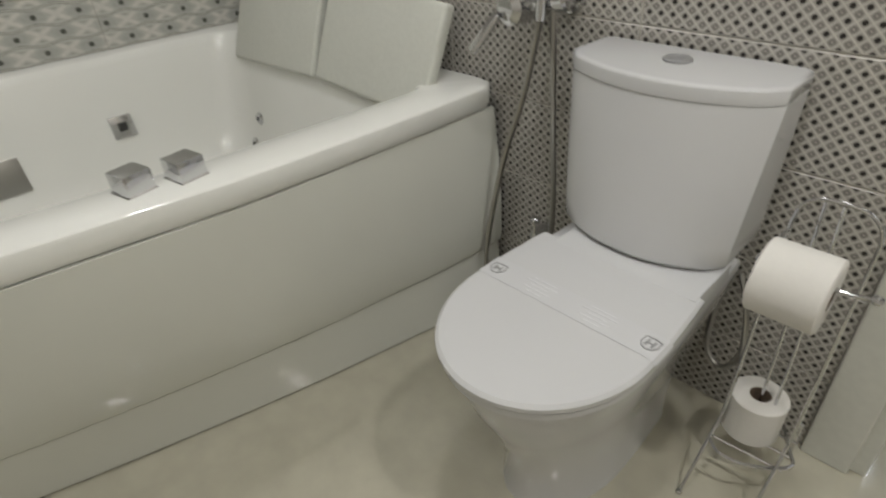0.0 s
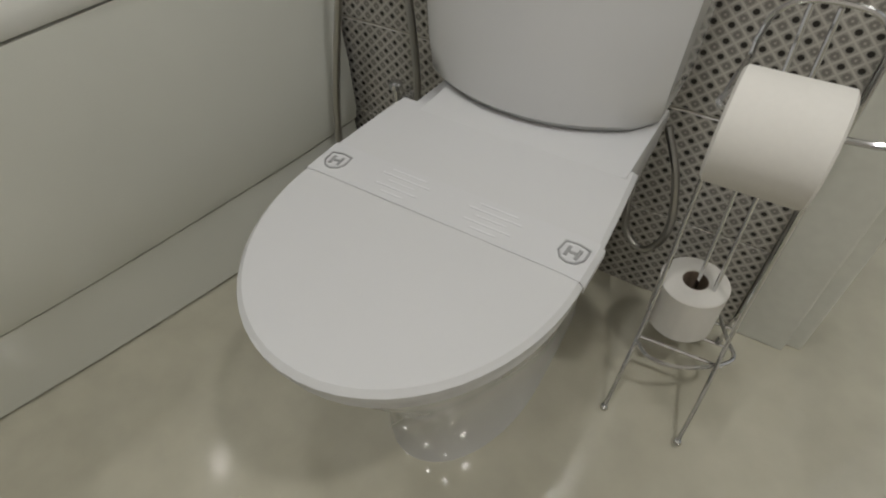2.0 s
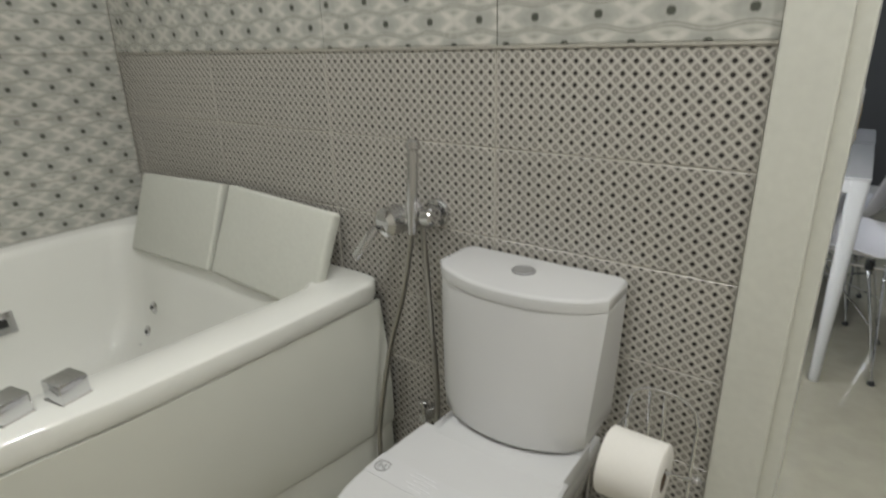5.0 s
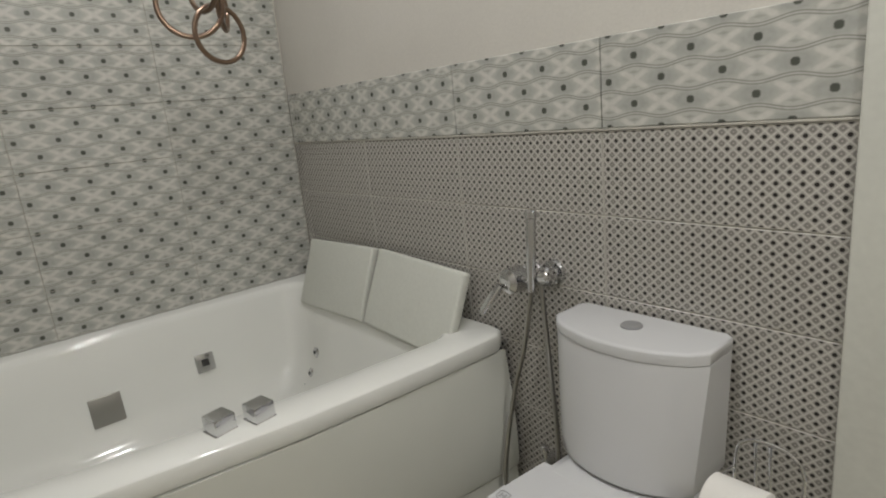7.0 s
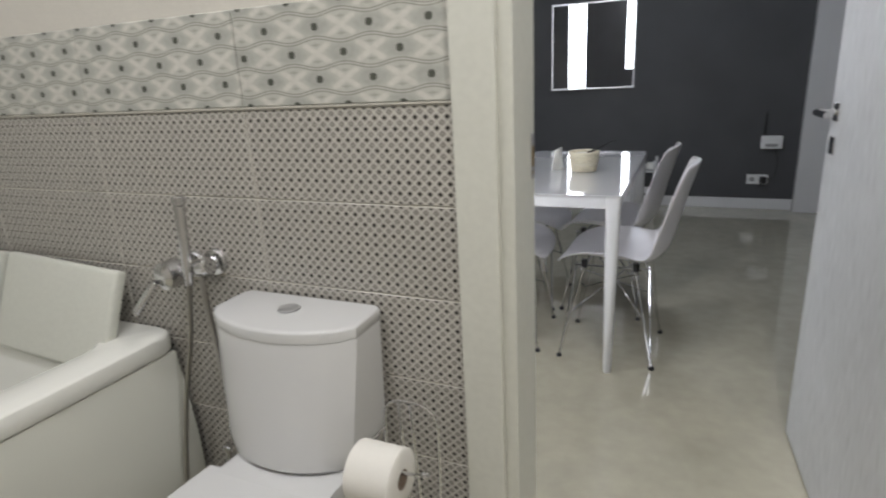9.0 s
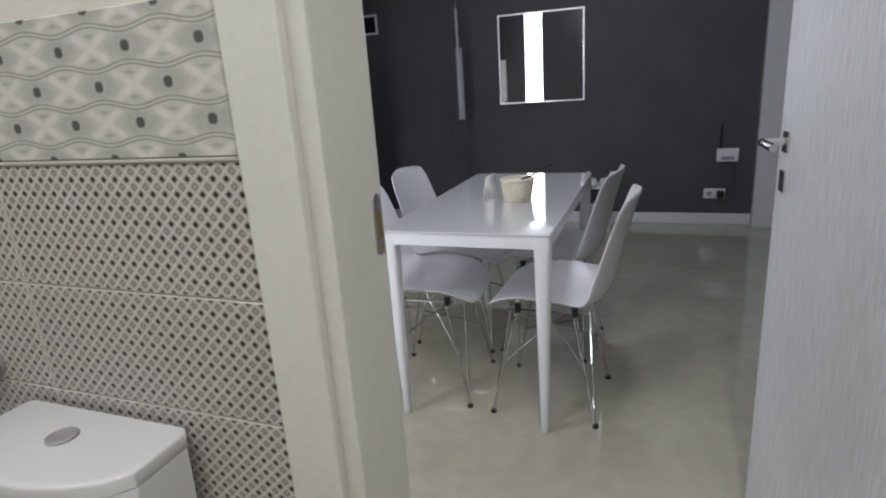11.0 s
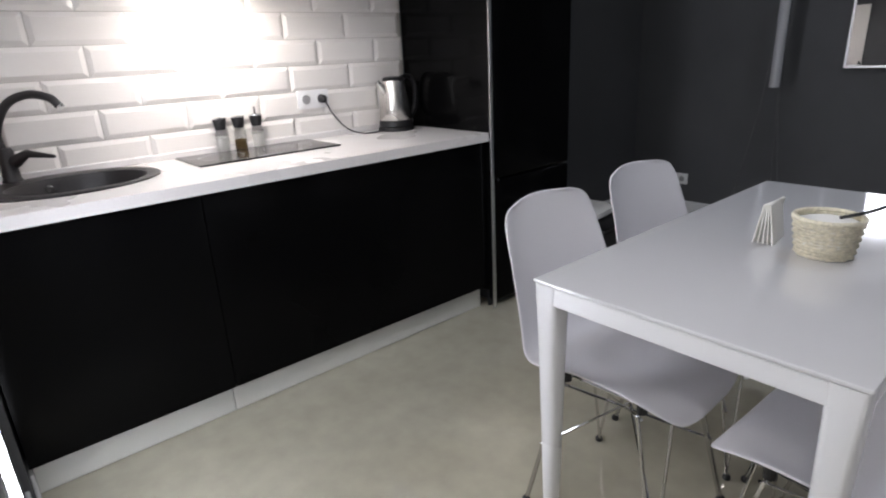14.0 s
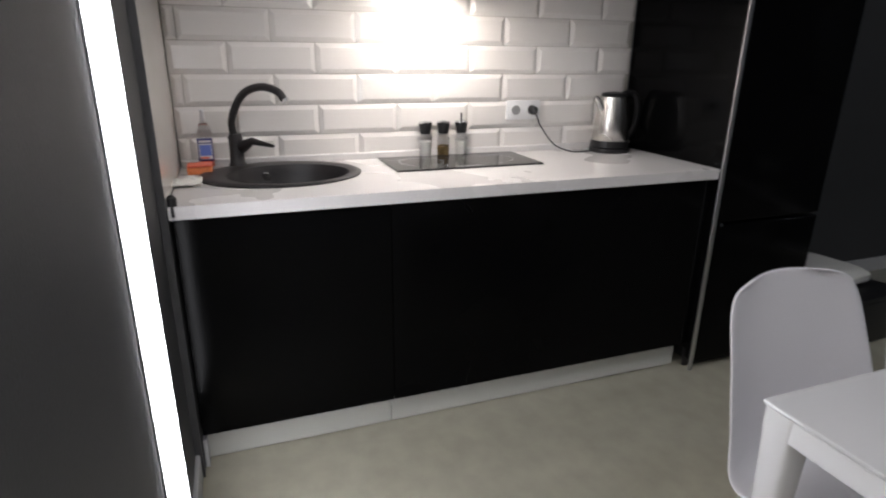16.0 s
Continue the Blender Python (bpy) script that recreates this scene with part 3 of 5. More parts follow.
# ---- shower set ----
def build_shower():
    t = thing("hand_shower_set", "chrome wall mixer with slim hand shower and hose", "shower")
    zc = 0.815
    part("mixer_body", tube([(-0.725, -0.055, zc - 0.022), (-0.628, -0.055, zc - 0.004)], 0.017, 16), CHROME, t, "", True)
    for x, z in ((-0.712, zc - 0.018), (-0.640, zc - 0.006)):
        part("rosette", tube([(x, 0.0, z), (x, -0.004, z), (x, -0.012, z), (x, -0.014, z), (x, -0.05, z)], [0.034, 0.034, 0.031, 0.019, 0.017], 20), CHROME, t, "", True)
    part("end_knob", tube([(-0.634, -0.055, zc - 0.004), (-0.612, -0.055, zc), (-0.606, -0.055, zc + 0.001)], [0.024, 0.024, 0.019], 18), CHROME, t, "", True)
    lv = part("lever_cap", tube([(-0.725, -0.045, zc - 0.024), (-0.727, -0.088, zc - 0.024), (-0.728, -0.098, zc - 0.024)], [0.036, 0.034, 0.020], 20), CHROME, t, "", True)
    bm = box((-0.006, -0.017, -0.078), (0.006, 0.017, 0.012), 0.0045, 3)
    bm.transform(Matrix.Translation((-0.757, -0.098, zc - 0.046)) @ pose(0, 0, 0, 0, 38, 55))
    part("lever", bm, CHROME, lv, "flat chrome lever", True)
    part("holder", tube([(-0.655, -0.045, zc - 0.004), (-0.655, -0.080, zc + 0.006)], 0.017, 12), CHROME, t, "", True)
    part("hand_shower", tube([(-0.655, -0.080, zc - 0.04), (-0.655, -0.076, zc + 0.02), (-0.653, -0.068, 0.962), (-0.653, -0.068, 0.965), (-0.653, -0.068, 0.981), (-0.653, -0.068, 0.984)], [0.010, 0.0125, 0.0125, 0.0155, 0.0155, 0.012], 16), CHROME, t, "slim chrome hand shower", True)
    pts = bend([(-0.655, -0.080, zc - 0.04), (-0.690, -0.080, 0.62), (-0.742, -0.082, 0.45), (-0.772, -0.105, 0.22), (-0.758, -0.115, 0.07), (-0.70, -0.115, 0.016), (-0.635, -0.095, 0.08), (-0.605, -0.070, 0.32), (-0.624, -0.062, 0.58), (-0.642, -0.057, zc - 0.02)], 10)
    rs = [0.0072 if i % 2 else 0.0064 for i in range(len(pts))]
    part("hose", tube(pts, rs, 8), HOSE, t, "ribbed metal hose", True)


# ---- toilet ----
def dshape(cx, y0, y1, w, z, n=49, square=2.0, grow=0.0):
    """Outline straight at the back (y0) and round at the front (y1)."""
    pts = []
    half, depth = w / 2 + grow, (y0 - y1) + grow
    for k in range(n):
        u = 2.0 * k / (n - 1) - 1.0
        side = -1.0 if u > 0 else 1.0
        v = 1.0 - abs(u)                      # 0 at the back corner, 1 at the tip
        if v < 0.4:
            q = v / 0.4
            pts.append((cx + side * half * (0.94 + 0.06 * math.sin(q * math.pi / 2)), y0 - depth * 0.48 * q, z))
        else:
            a = math.pi / 2 * (v - 0.4) / 0.6
            pts.append((cx + side * half * math.cos(a) ** (2 / square), y0 - depth * (0.48 + 0.52 * math.sin(a) ** (2 / square)), z))
    return arc_ring(pts, n + 16)


def tank_ring(cx, w, yb, ye, yf, z, n=14):
    """Cistern outline: flat back, sides, bowed front."""
    pts = [(cx - w / 2 + 0.01, yb, z), (cx + w / 2 - 0.01, yb, z), (cx + w / 2, yb - 0.01, z)]
    for k in range(n + 1):
        u = 1 - 2 * k / n
        k2 = 1 - abs(u) ** 2.2
        pts.append((cx + u * (w / 2), ye + (yf - ye) * k2 + (0.012 if abs(u) == 1 else 0), z))
    pts.append((cx - w / 2, yb - 0.01, z))
    return [Vector(p) for p in pts]


def build_toilet():
    t = thing("toilet", "white ceramic close-coupled toilet with closed lid", "toilet")
    cx = -0.352
    rings = []
    for z, w, y0, y1 in ((0.0, 0.225, -0.12, -0.497), (0.015, 0.222, -0.12, -0.495), (0.06, 0.218, -0.12, -0.494), (0.14, 0.224, -0.115, -0.505), (0.23, 0.258, -0.10, -0.545),
                         (0.31, 0.300, -0.08, -0.585), (0.365, 0.320, -0.06, -0.604), (0.395, 0.325, -0.05, -0.610), (0.405, 0.320, -0.05, -0.604)):
        rings.append(dshape(cx, y0, y1, w, z))
    part("bowl", loft(rings), CERAM, t, "white ceramic pedestal bowl", True)
    lx = cx + 0.010
    part("seat", loft([dshape(lx, y0, y1, w, z) for w, y0, y1, z in ((0.320, -0.256, -0.626, 0.408), (0.327, -0.251, -0.631, 0.411), (0.327, -0.251, -0.631, 0.421), (0.318, -0.256, -0.625, 0.4235))]), SEAT, t, "", True)
    lid = part("lid", loft([dshape(lx, y0, y1, w, z) for w, y0, y1, z in ((0.325, -0.254, -0.630, 0.426), (0.334, -0.249, -0.637, 0.429), (0.336, -0.248, -0.638, 0.438), (0.326, -0.252, -0.632, 0.4432), (0.29, -0.265, -0.605, 0.4445))]),
               SEAT, t, "smooth white plastic lid", True)
    part("rear_deck", box((lx - 0.118, -0.268, 0.404), (lx + 0.150, -0.13, 0.4448), 0.001, 2), SEAT, t, "", True)
    tank = []
    for z, c, w, ye, yf in ((0.392, -0.352, 0.26, -0.09, -0.14), (0.400, -0.352, 0.28, -0.10, -0.15), (0.4435, -0.352, 0.300, -0.130, -0.160), (0.4455, -0.352, 0.312, -0.165, -0.224), (0.456, -0.352, 0.320, -0.172, -0.233),
                            (0.49, -0.354, 0.326, -0.170, -0.231), (0.60, -0.360, 0.346, -0.150, -0.210), (0.716, -0.366, 0.366, -0.128, -0.188), (0.7195, -0.366, 0.366, -0.127, -0.1875), (0.7207, -0.366, 0.3655, -0.1268, -0.1872)):
        tank.append(tank_ring(c, w, -0.012, ye, yf, z))
    part("cistern", loft(tank), CERAM, t, "white ceramic cistern with a bowed front", True)
    cl = [tank_ring(-0.367, w, -0.010, ye, yf, z) for z, w, ye, yf in ((0.7211, 0.3652, -0.1269, -0.1876), (0.7225, 0.3675, -0.1282, -0.1892), (0.7425, 0.3690, -0.1288, -0.1900), (0.7455, 0.3670, -0.1278, -0.1888), (0.7472, 0.3620, -0.1258, -0.1860), (0.7480, 0.35, -0.121, -0.178))]
    tl = part("cistern_lid", loft(cl), CERAM, t, "", True)
    part("flush_button", lathe([(0.024, 0.0), (0.024, 0.004), (0.021, 0.0055), (0.019, 0.0048)], 24, (-0.371, -0.082, 0.7475)), GREYMETAL, tl, "grey round flush button", True)


def build_band():
    """Clear printed film laid across the closed lid."""
    t = thing("hygiene_band", "clear printed film band wrapped over the toilet lid", "band")
    cx, y0, y1 = -0.342, -0.374, -0.428
    half = ((0.1692, 0.430), (0.1692, 0.4378), (0.1640, 0.4440), (0.146, 0.4453))
    path = [(cx - w, z) for w, z in half] + [(cx, 0.4455)] + [(cx + w, z) for w, z in reversed(half)]
    bm = bmesh.new()
    rows = [[bm.verts.new((x, y, z)) for x, z in path] for y in (y0, y1)]
    for k in range(len(path) - 1):
        bm.faces.new((rows[0][k], rows[1][k], rows[1][k + 1], rows[0][k + 1]))
    ext = bmesh.ops.extrude_face_region(bm, geom=bm.faces[:])
    for v in ext["geom"]:
        if isinstance(v, bmesh.types.BMVert):
            v.co.z -= 0.0003
            v.co.x += 0.0003 * (1 if v.co.x < cx else -1)
    bmesh.ops.recalc_face_normals(bm, faces=bm.faces[:])
    part("film", bm, FILM, t, "", True)
    for x, y, a in ((-0.483, -0.402, 4), (-0.197, -0.399, -4)):
        bm = bmesh.new()
        for dx in (-0.0055, 0.0055):
            box((dx - 0.0020, -0.007, 0), (dx + 0.0020, 0.007, 0.0007), 0.0002, 1, bm)
        box((-0.004, -0.0018, 0), (0.004, 0.0018, 0.0007), 0.0002, 1, bm)
        edge = [(-0.014, 0.012), (0.0, 0.0145), (0.014, 0.012), (0.0145, -0.004), (0.009, -0.012), (0.0, -0.0155), (-0.009, -0.012), (-0.0145, -0.004)]
        ring = [[bm.verts.new((px * k, py * k, z)) for px, py in edge] for k, z in ((1.0, 0.0), (1.0, 0.0007), (0.84, 0.0007), (0.84, 0.0))]
        for p, q in zip(ring, ring[1:]):
            for i in range(8):
                bm.faces.new((p[i], p[(i + 1) % 8], q[(i + 1) % 8], q[i]))
        bmesh.ops.recalc_face_normals(bm, faces=bm.faces[:])
        bm.transform(pose(x, y, 0.4453, 0, 0, a))
        part("emblem", bm, GREYMETAL, t, "grey printed emblem")
    for x0, x1 in ((-0.425, -0.365), (-0.315, -0.255)):
        for k in range(5):
            y = -0.383 - 0.0088 * k
            d = (0.008, 0.0, 0.013, 0.004, 0.016)[k]
            part("print_line", box((x0 + d, y - 0.0011, 0.4450), (x1 - d, y + 0.0011, 0.4458), 0.0, 1), PRINT, t)


def build_valve():
    t = thing("angle_valve", "small chrome angle valve on the tiles", "valve")
    part("body", tube([(-0.666, 0.0, 0.262), (-0.666, -0.055, 0.262)], [0.016, 0.012], 12), CHROME, t, "", True)
    part("stem", tube([(-0.666, -0.05, 0.262), (-0.666, -0.05, 0.305)], 0.006, 8), CHROME, t)
    part("knob", lathe([(0.004, 0.0), (0.013, 0.004), (0.013, 0.014), (0.006, 0.018)], 14, (-0.666, -0.05, 0.298)), CHROME, t, "", True)
    h = piece("water_hose", tube(bend([(-0.20, -0.02, 0.36), (-0.165, -0.05, 0.30), (-0.150, -0.06, 0.21), (-0.175, -0.06, 0.155), (-0.215, -0.05, 0.18), (-0.225, -0.03, 0.28), (-0.21, -0.02, 0.36)], 8), 0.006, 8),
              HOSE, "grey braided water hose looped beside the toilet", "hose", True)


# ---- paper stand ----
def roll(name, m, r, w, label):
    prof_out = [(0.019, 0.0), (r - 0.004, 0.0), (r, 0.003), (r, w - 0.003), (r - 0.004, w), (0.019, w)]
    t = thing(name, label, "toilet paper", m, "toilet paper rolls")
    bm = bmesh.new()
    n = 40
    rings = [[bm.verts.new((a * math.cos(2 * math.pi * k / n), a * math.sin(2 * math.pi * k / n), z)) for k in range(n)] for a, z in prof_out]
    for a, b in zip(rings, rings[1:]):
        for k in range(n):
            bm.faces.new((a[k], a[(k + 1) % n], b[(k + 1) % n], b[k]))
    bmesh.ops.recalc_face_normals(bm, faces=bm.faces[:])
    part("paper", bm, PAPER, t, "", True)
    bm = bmesh.new()
    rings = [[bm.verts.new((a * math.cos(2 * math.pi * k / 24), a * math.sin(2 * math.pi * k / 24), z)) for k in range(24)] for a, z in ((0.0192, 0.001), (0.0192, w - 0.001), (0.0178, w - 0.001), (0.0178, 0.001), (0.0192, 0.001))]
    for a, b in zip(rings, rings[1:]):
        for k in range(24):
            bm.faces.new((a[k], a[(k + 1) % 24], b[(k + 1) % 24], b[k]))
    part("core", bm, CARD, t, "brown cardboard core", True)
    return t


def build_paper_stand():
    t = thing("paper_stand", "chrome wire stand for toilet paper on the floor", "paper stand")
    r = 0.0033
    A, B = (-0.133, -0.272), (-0.018, -0.270)
    top = 0.557
    for x, y in (A, B):
        yb = -0.085 if x < -0.1 else -0.080
        leg = part("leg", tube(bend([(x, y, 0.007), (x + 0.004, y + 0.05, 0.075), (x + 0.006, y + 0.115, 0.150), (x + 0.006, yb - 0.06, 0.30), (x + 0.006, yb - 0.045, top)], 6), r, 8), CHROME, t, "", True)
        part("ball_foot", lathe([(0.001, 0.0), (0.005, 0.001), (0.0068, 0.006), (0.005, 0.011), (0.001, 0.0125)], 12, (x, y, 0.0)), CHROME, leg, "", True)
    for x, y in ((-0.12, -0.045), (-0.01, -0.05)):
        leg = part("leg", tube(bend([(x, y, 0.007), (x, y - 0.03, 0.09), (x + 0.002, -0.12, 0.17)], 6), r, 8), CHROME, t, "", True)
        part("ball_foot", lathe([(0.001, 0.0), (0.005, 0.001), (0.0068, 0.006), (0.005, 0.011), (0.001, 0.0125)], 12, (x, y, 0.0)), CHROME, leg, "", True)
    part("arch", tube(bend([(-0.127, -0.13, top), (-0.120, -0.13, top + 0.03), (-0.095, -0.13, top + 0.048), (-0.045, -0.13, top + 0.048), (-0.02, -0.13, top + 0.03), (-0.012, -0.125, top)], 6), r, 8), CHROME, t, "", True)
    part("roll_arm", tube(bend([(-0.127, -0.135, 0.541), (-0.131, -0.21, 0.541), (-0.127, -0.243, 0.5395), (-0.06, -0.245, 0.5395), (-0.01, -0.245, 0.5420), (0.014, -0.245, 0.547)], 6), r, 8), CHROME, t, "", True)
    part("arm_ball", lathe([(0.001, 0.0), (0.006, 0.002), (0.0078, 0.007), (0.006, 0.012), (0.001, 0.014)], 12, (0.016, -0.245, 0.540)), CHROME, t, "", True)
    part("base_ring", tube(bend([(-0.129, -0.195, 0.10), (-0.10, -0.215, 0.098), (-0.05, -0.205, 0.098), (0.004, -0.16, 0.10), (-0.012, -0.12, 0.10), (-0.06, -0.05, 0.10), (-0.122, -0.085, 0.10)], 6), r, 8), CHROME, t, "", True)
    for x in (-0.083, -0.058):
        part("post", tube(bend([(x, -0.125, 0.085), (x, -0.122, 0.25), (x - 0.01, -0.13, top + 0.046)], 5), r * 0.9, 8), CHROME, t, "", True)
    for y in (-0.18, -0.14, -0.10):
        part("cradle_wire", tube([(-0.128, y, 0.092), (-0.004, y + 0.008, 0.092)], r * 0.8, 6), CHROME, t)
    roll("spare_roll", pose(-0.085, -0.116, 0.0955), 0.050, 0.092, "spare white toilet paper roll upright on the wire stand")
    roll("toilet_roll", pose(-0.124, -0.245, 0.525, 0, 90, 0), 0.056, 0.094, "white toilet paper roll hung on a chrome arm")


def build_chandelier():
    t = thing("ring_pendant", "hanging lamp of interlocked brown metal rings", "pendant lamp")
    cx, cy, cz = -1.45, -0.47, 1.56
    part("cord", tube([(cx, cy, cz + 0.09), (cx, cy, 2.59)], 0.003, 6), BLACK, t)
    part("canopy", lathe([(0.001, 0.0), (0.05, 0.01), (0.055, 0.035), (0.05, 0.04)], 24, (cx, cy, 2.56)), CHROME, t, "", True)
    for i, (dx, dy, dz, r, a) in enumerate(((0.0, 0.02, -0.045, 0.078, 12), (0.01, -0.055, 0.03, 0.085, -20), (-0.03, 0.05, 0.05, 0.08, 60), (0.03, -0.02, 0.085, 0.075, 100))):
        pts = []
        m = pose(cx + dx, cy + dy, cz + dz, 0, 0, a + 90)
        for k in range(33):
            q = 2 * math.pi * k / 32
            pts.append(m @ Vector((r * math.cos(q), 0, r * math.sin(q))))
        rg = part("ring", tube(pts, 0.0075, 8, None, False), BRONZE, t, "", True)
        q = pts[8 + (i % 2)]
        part("bulb", lathe([(0.001, -0.008), (0.006, -0.005), (0.008, 0.0), (0.006, 0.005), (0.001, 0.008)], 12, q), BULB, rg, "tiny glowing bulb", True)


def build_added_spots():
    for x, y in ADDED_SPOTS + ADDED_CEIL:
        # fittings for the added lamps, all out of view
        t = thing("ceiling_spot", "unseen round ceiling light, added to light the rooms", "ceiling light", pose(x, y, 2.585), "recessed ceiling lights")
        w = 0.075 if y < 0 else 0.10
        part("rim", lathe([(w, 0.0), (w + 0.018, 0.0), (w + 0.018, 0.014), (w, 0.014)], 28), CHROME, t, "", True)
        part("diffuser", lathe([(0.001, 0.006), (w - 0.001, 0.006), (w - 0.001, 0.013), (0.001, 0.013)], 28), LAMP, t)


# ---- kitchen ----
CT = 0.87                    # worktop height
CF = -1.52                   # worktop front
CY0, CY1 = 0.226, 2.125      # worktop ends


def build_worktop():
    """Worktop with an oval cut-out for the sink."""
    bm = bmesh.new()
    cx, cy, rx, ry = -1.885, 0.56, 0.200, 0.250
    n = 48
    hole = [(cx + rx * math.cos(2 * math.pi * k / n), cy + ry * math.sin(2 * math.pi * k / n)) for k in range(n)]
    edge = []
    for k in range(n):
        c, s = math.cos(2 * math.pi * k / n), math.sin(2 * math.pi * k / n)
        f = min((CF - cx if c > 0 else cx - KW) / max(abs(c), 1e-6), 0.32 / max(abs(s), 1e-6))
        edge.append((cx + f * c, cy + f * s))
    for px in (KW, CF):
        for py in (cy - 0.32, cy + 0.32):
            k = min(range(n), key=lambda j: abs(edge[j][0] - px) + abs(edge[j][1] - py))
            edge[k] = (px, py)
    for z0, z1 in ((CT - 0.038, CT),):
        rings = [[(x, y, z1) for x, y in hole], [(x, y, z1) for x, y in edge], [(x, y, z0) for x, y in edge], [(x, y, z0) for x, y in hole]]
        rings.append(rings[0])
        loft(rings, bm, False, False)
    bmesh.ops.remove_doubles(bm, verts=bm.verts[:], dist=1e-5)
    box((KW, cy + 0.32, CT - 0.038), (CF, CY1, CT), 0.0, 1, bm)
    box((KW, CY0, CT - 0.038), (CF, cy - 0.32, CT), 0.0, 1, bm)
    t = thing("worktop", "long white laminate kitchen worktop with thin upstand", "worktop")
    part("slab", bm, WORKTOP, t)
    part("upstand", box((KW, CY0 + 0.002, CT - 0.001), (KW + 0.016, CY1, CT + 0.026), 0.005, 2), WORKTOP, t)
    part("end_cap", tube([(CF - 0.012, CY0 + 0.012, CT - 0.03), (CF - 0.012, CY0 + 0.012, CT + 0.022), (CF - 0.014, CY0 + 0.012, CT + 0.03)], [0.013, 0.013, 0.006], 12), BLACK, t, "black plastic end cap", True)


def build_base_units():
    ys = (CY0 + 0.004, 0.852, CY1 - 0.004)
    for a, b in zip(ys, ys[1:]):
        t = thing("base_cabinet", "black high-gloss base cabinet under the white worktop", "cabinet", group="base cabinets")
        part("body", box((KW + 0.004, a + 0.001, 0.125), (CF - 0.045, b - 0.001, CT - 0.040 if a > 0.85 else 0.66)), BLACK, t)
        d = part("door", box((CF - 0.044, a + 0.0015, 0.125), (CF - 0.022, b - 0.0015, CT - 0.041), 0.0015, 2), BLACKGLOSS, t, "black high-gloss door")
        part("grip_edge", box((CF - 0.042, a + 0.004, CT - 0.0405), (CF - 0.026, b - 0.004, CT - 0.0385)), ALU, d)
    p = thing("plinth", "pale grey plinth boards under the cabinets", "plinth")
    for a, b in ((CY0 + 0.002, 0.850), (0.853, CY1 - 0.01)):
        part("board", box((CF - 0.092, a, 0.002), (CF - 0.076, b, 0.124), 0.002, 1), PLINTH, p)
    part("corner_trim", box((CF - 0.076, CY0 + 0.0, 0.0), (CF - 0.03, CY0 + 0.012, 0.10), 0.002, 1), WHITE, p)


def build_tall():
    t = thing("side_panel", "tall black glossy panel between worktop and fridge", "panel")
    part("board", box((KW + 0.002, CY1, 0.10), (CF + 0.005, CY1 + 0.02, 2.3), 0.0015, 1), BLACKGLOSS, t)
    part("edge_profile", box((CF + 0.005, CY1 - 0.001, 0.012), (CF + 0.013, CY1 + 0.017, 1.60), 0.003, 2), ALU, t, "slim aluminium edge profile")
    f = thing("fridge", "tall black glossy fridge freezer", "fridge")
    a, b = CY1 + 0.026, 2.70
    part("body", box((KW + 0.03, a, 0.03), (CF - 0.055, b, 1.645), 0.006, 2), BLACK, f)
    for z0, z1 in ((0.04, 0.645), (0.655, 1.64)):
        part("door", box((CF - 0.050, a, z0), (CF + 0.002, b, z1), 0.010, 3), BLACKGLOSS, f, "black glossy door", True)
    part("hinge", tube([(CF - 0.015, a + 0.012, 0.645), (CF + 0.016, a + 0.012, 0.652)], 0.008, 10), CHROME, f, "small chrome door hinge", True)
    for y in (a + 0.05, b - 0.05):
        part("foot", tube([(CF - 0.09, y, 0.0), (CF - 0.09, y, 0.035)], 0.018, 12), BLACK, f)
    part("foot", tube([(KW + 0.09, (a + b) / 2, 0.0), (KW + 0.09, (a + b) / 2, 0.035)], 0.018, 12), BLACK, f)
    part("kick", box((CF - 0.06, a, 0.0), (CF - 0.045, b, 0.04)), BLACK, f)


def build_wall_units():
    for a, b in ((CY0 + 0.002, 0.93), (1.46, CY1 - 0.003)):
        t = thing("wall_cabinet", "wall cabinet with black gloss front and white carcass", "cabinet", group="wall cabinets")
        part("carcass", box((KW + 0.012, a, 1.50), (-1.80, b, 2.25), 0.001, 1), WHITE, t, "white carcass")
        part("door", box((-1.799, a + 0.001, 1.508), (-1.779, b - 0.001, 2.25), 0.0015, 1), BLACKGLOSS, t, "black high-gloss door")
    h = thing("cooker_hood", "black built-in cooker hood with a lit lamp", "cooker hood")
    part("body", box((KW + 0.012, 0.945, 1.475), (-1.79, 1.345, 1.62), 0.006, 2), BLACK, h, "", True)
    part("chimney", box((KW + 0.012, 1.03, 1.62), (-1.90, 1.26, 2.5), 0.004, 2), BLACK, h)
    part("lamp", box((-1.985, 0.965, 1.462), (-1.875, 1.325, 1.4745), 0.003, 1), LAMP, h, "glowing hood lamp")


def brick_mesh(w, h):
    me = bpy.data.meshes.new("brick")
    bm = bmesh.new()
    y, z = w / 2 - 0.001, h / 2 - 0.001
    e = min(0.016, w / 3)

    def rect(x, d):
        return [(x, -y + d, -z + d), (x, y - d, -z + d), (x, y - d, z - d), (x, -y + d, z - d)]

    loft([rect(0, 0), rect(0.0045, 0), rect(0.0115, e), rect(0.012, e + 0.001)], bm)
    bm.to_mesh(me)
    bm.free()
    me.materials.append(BRICKW)
    return me


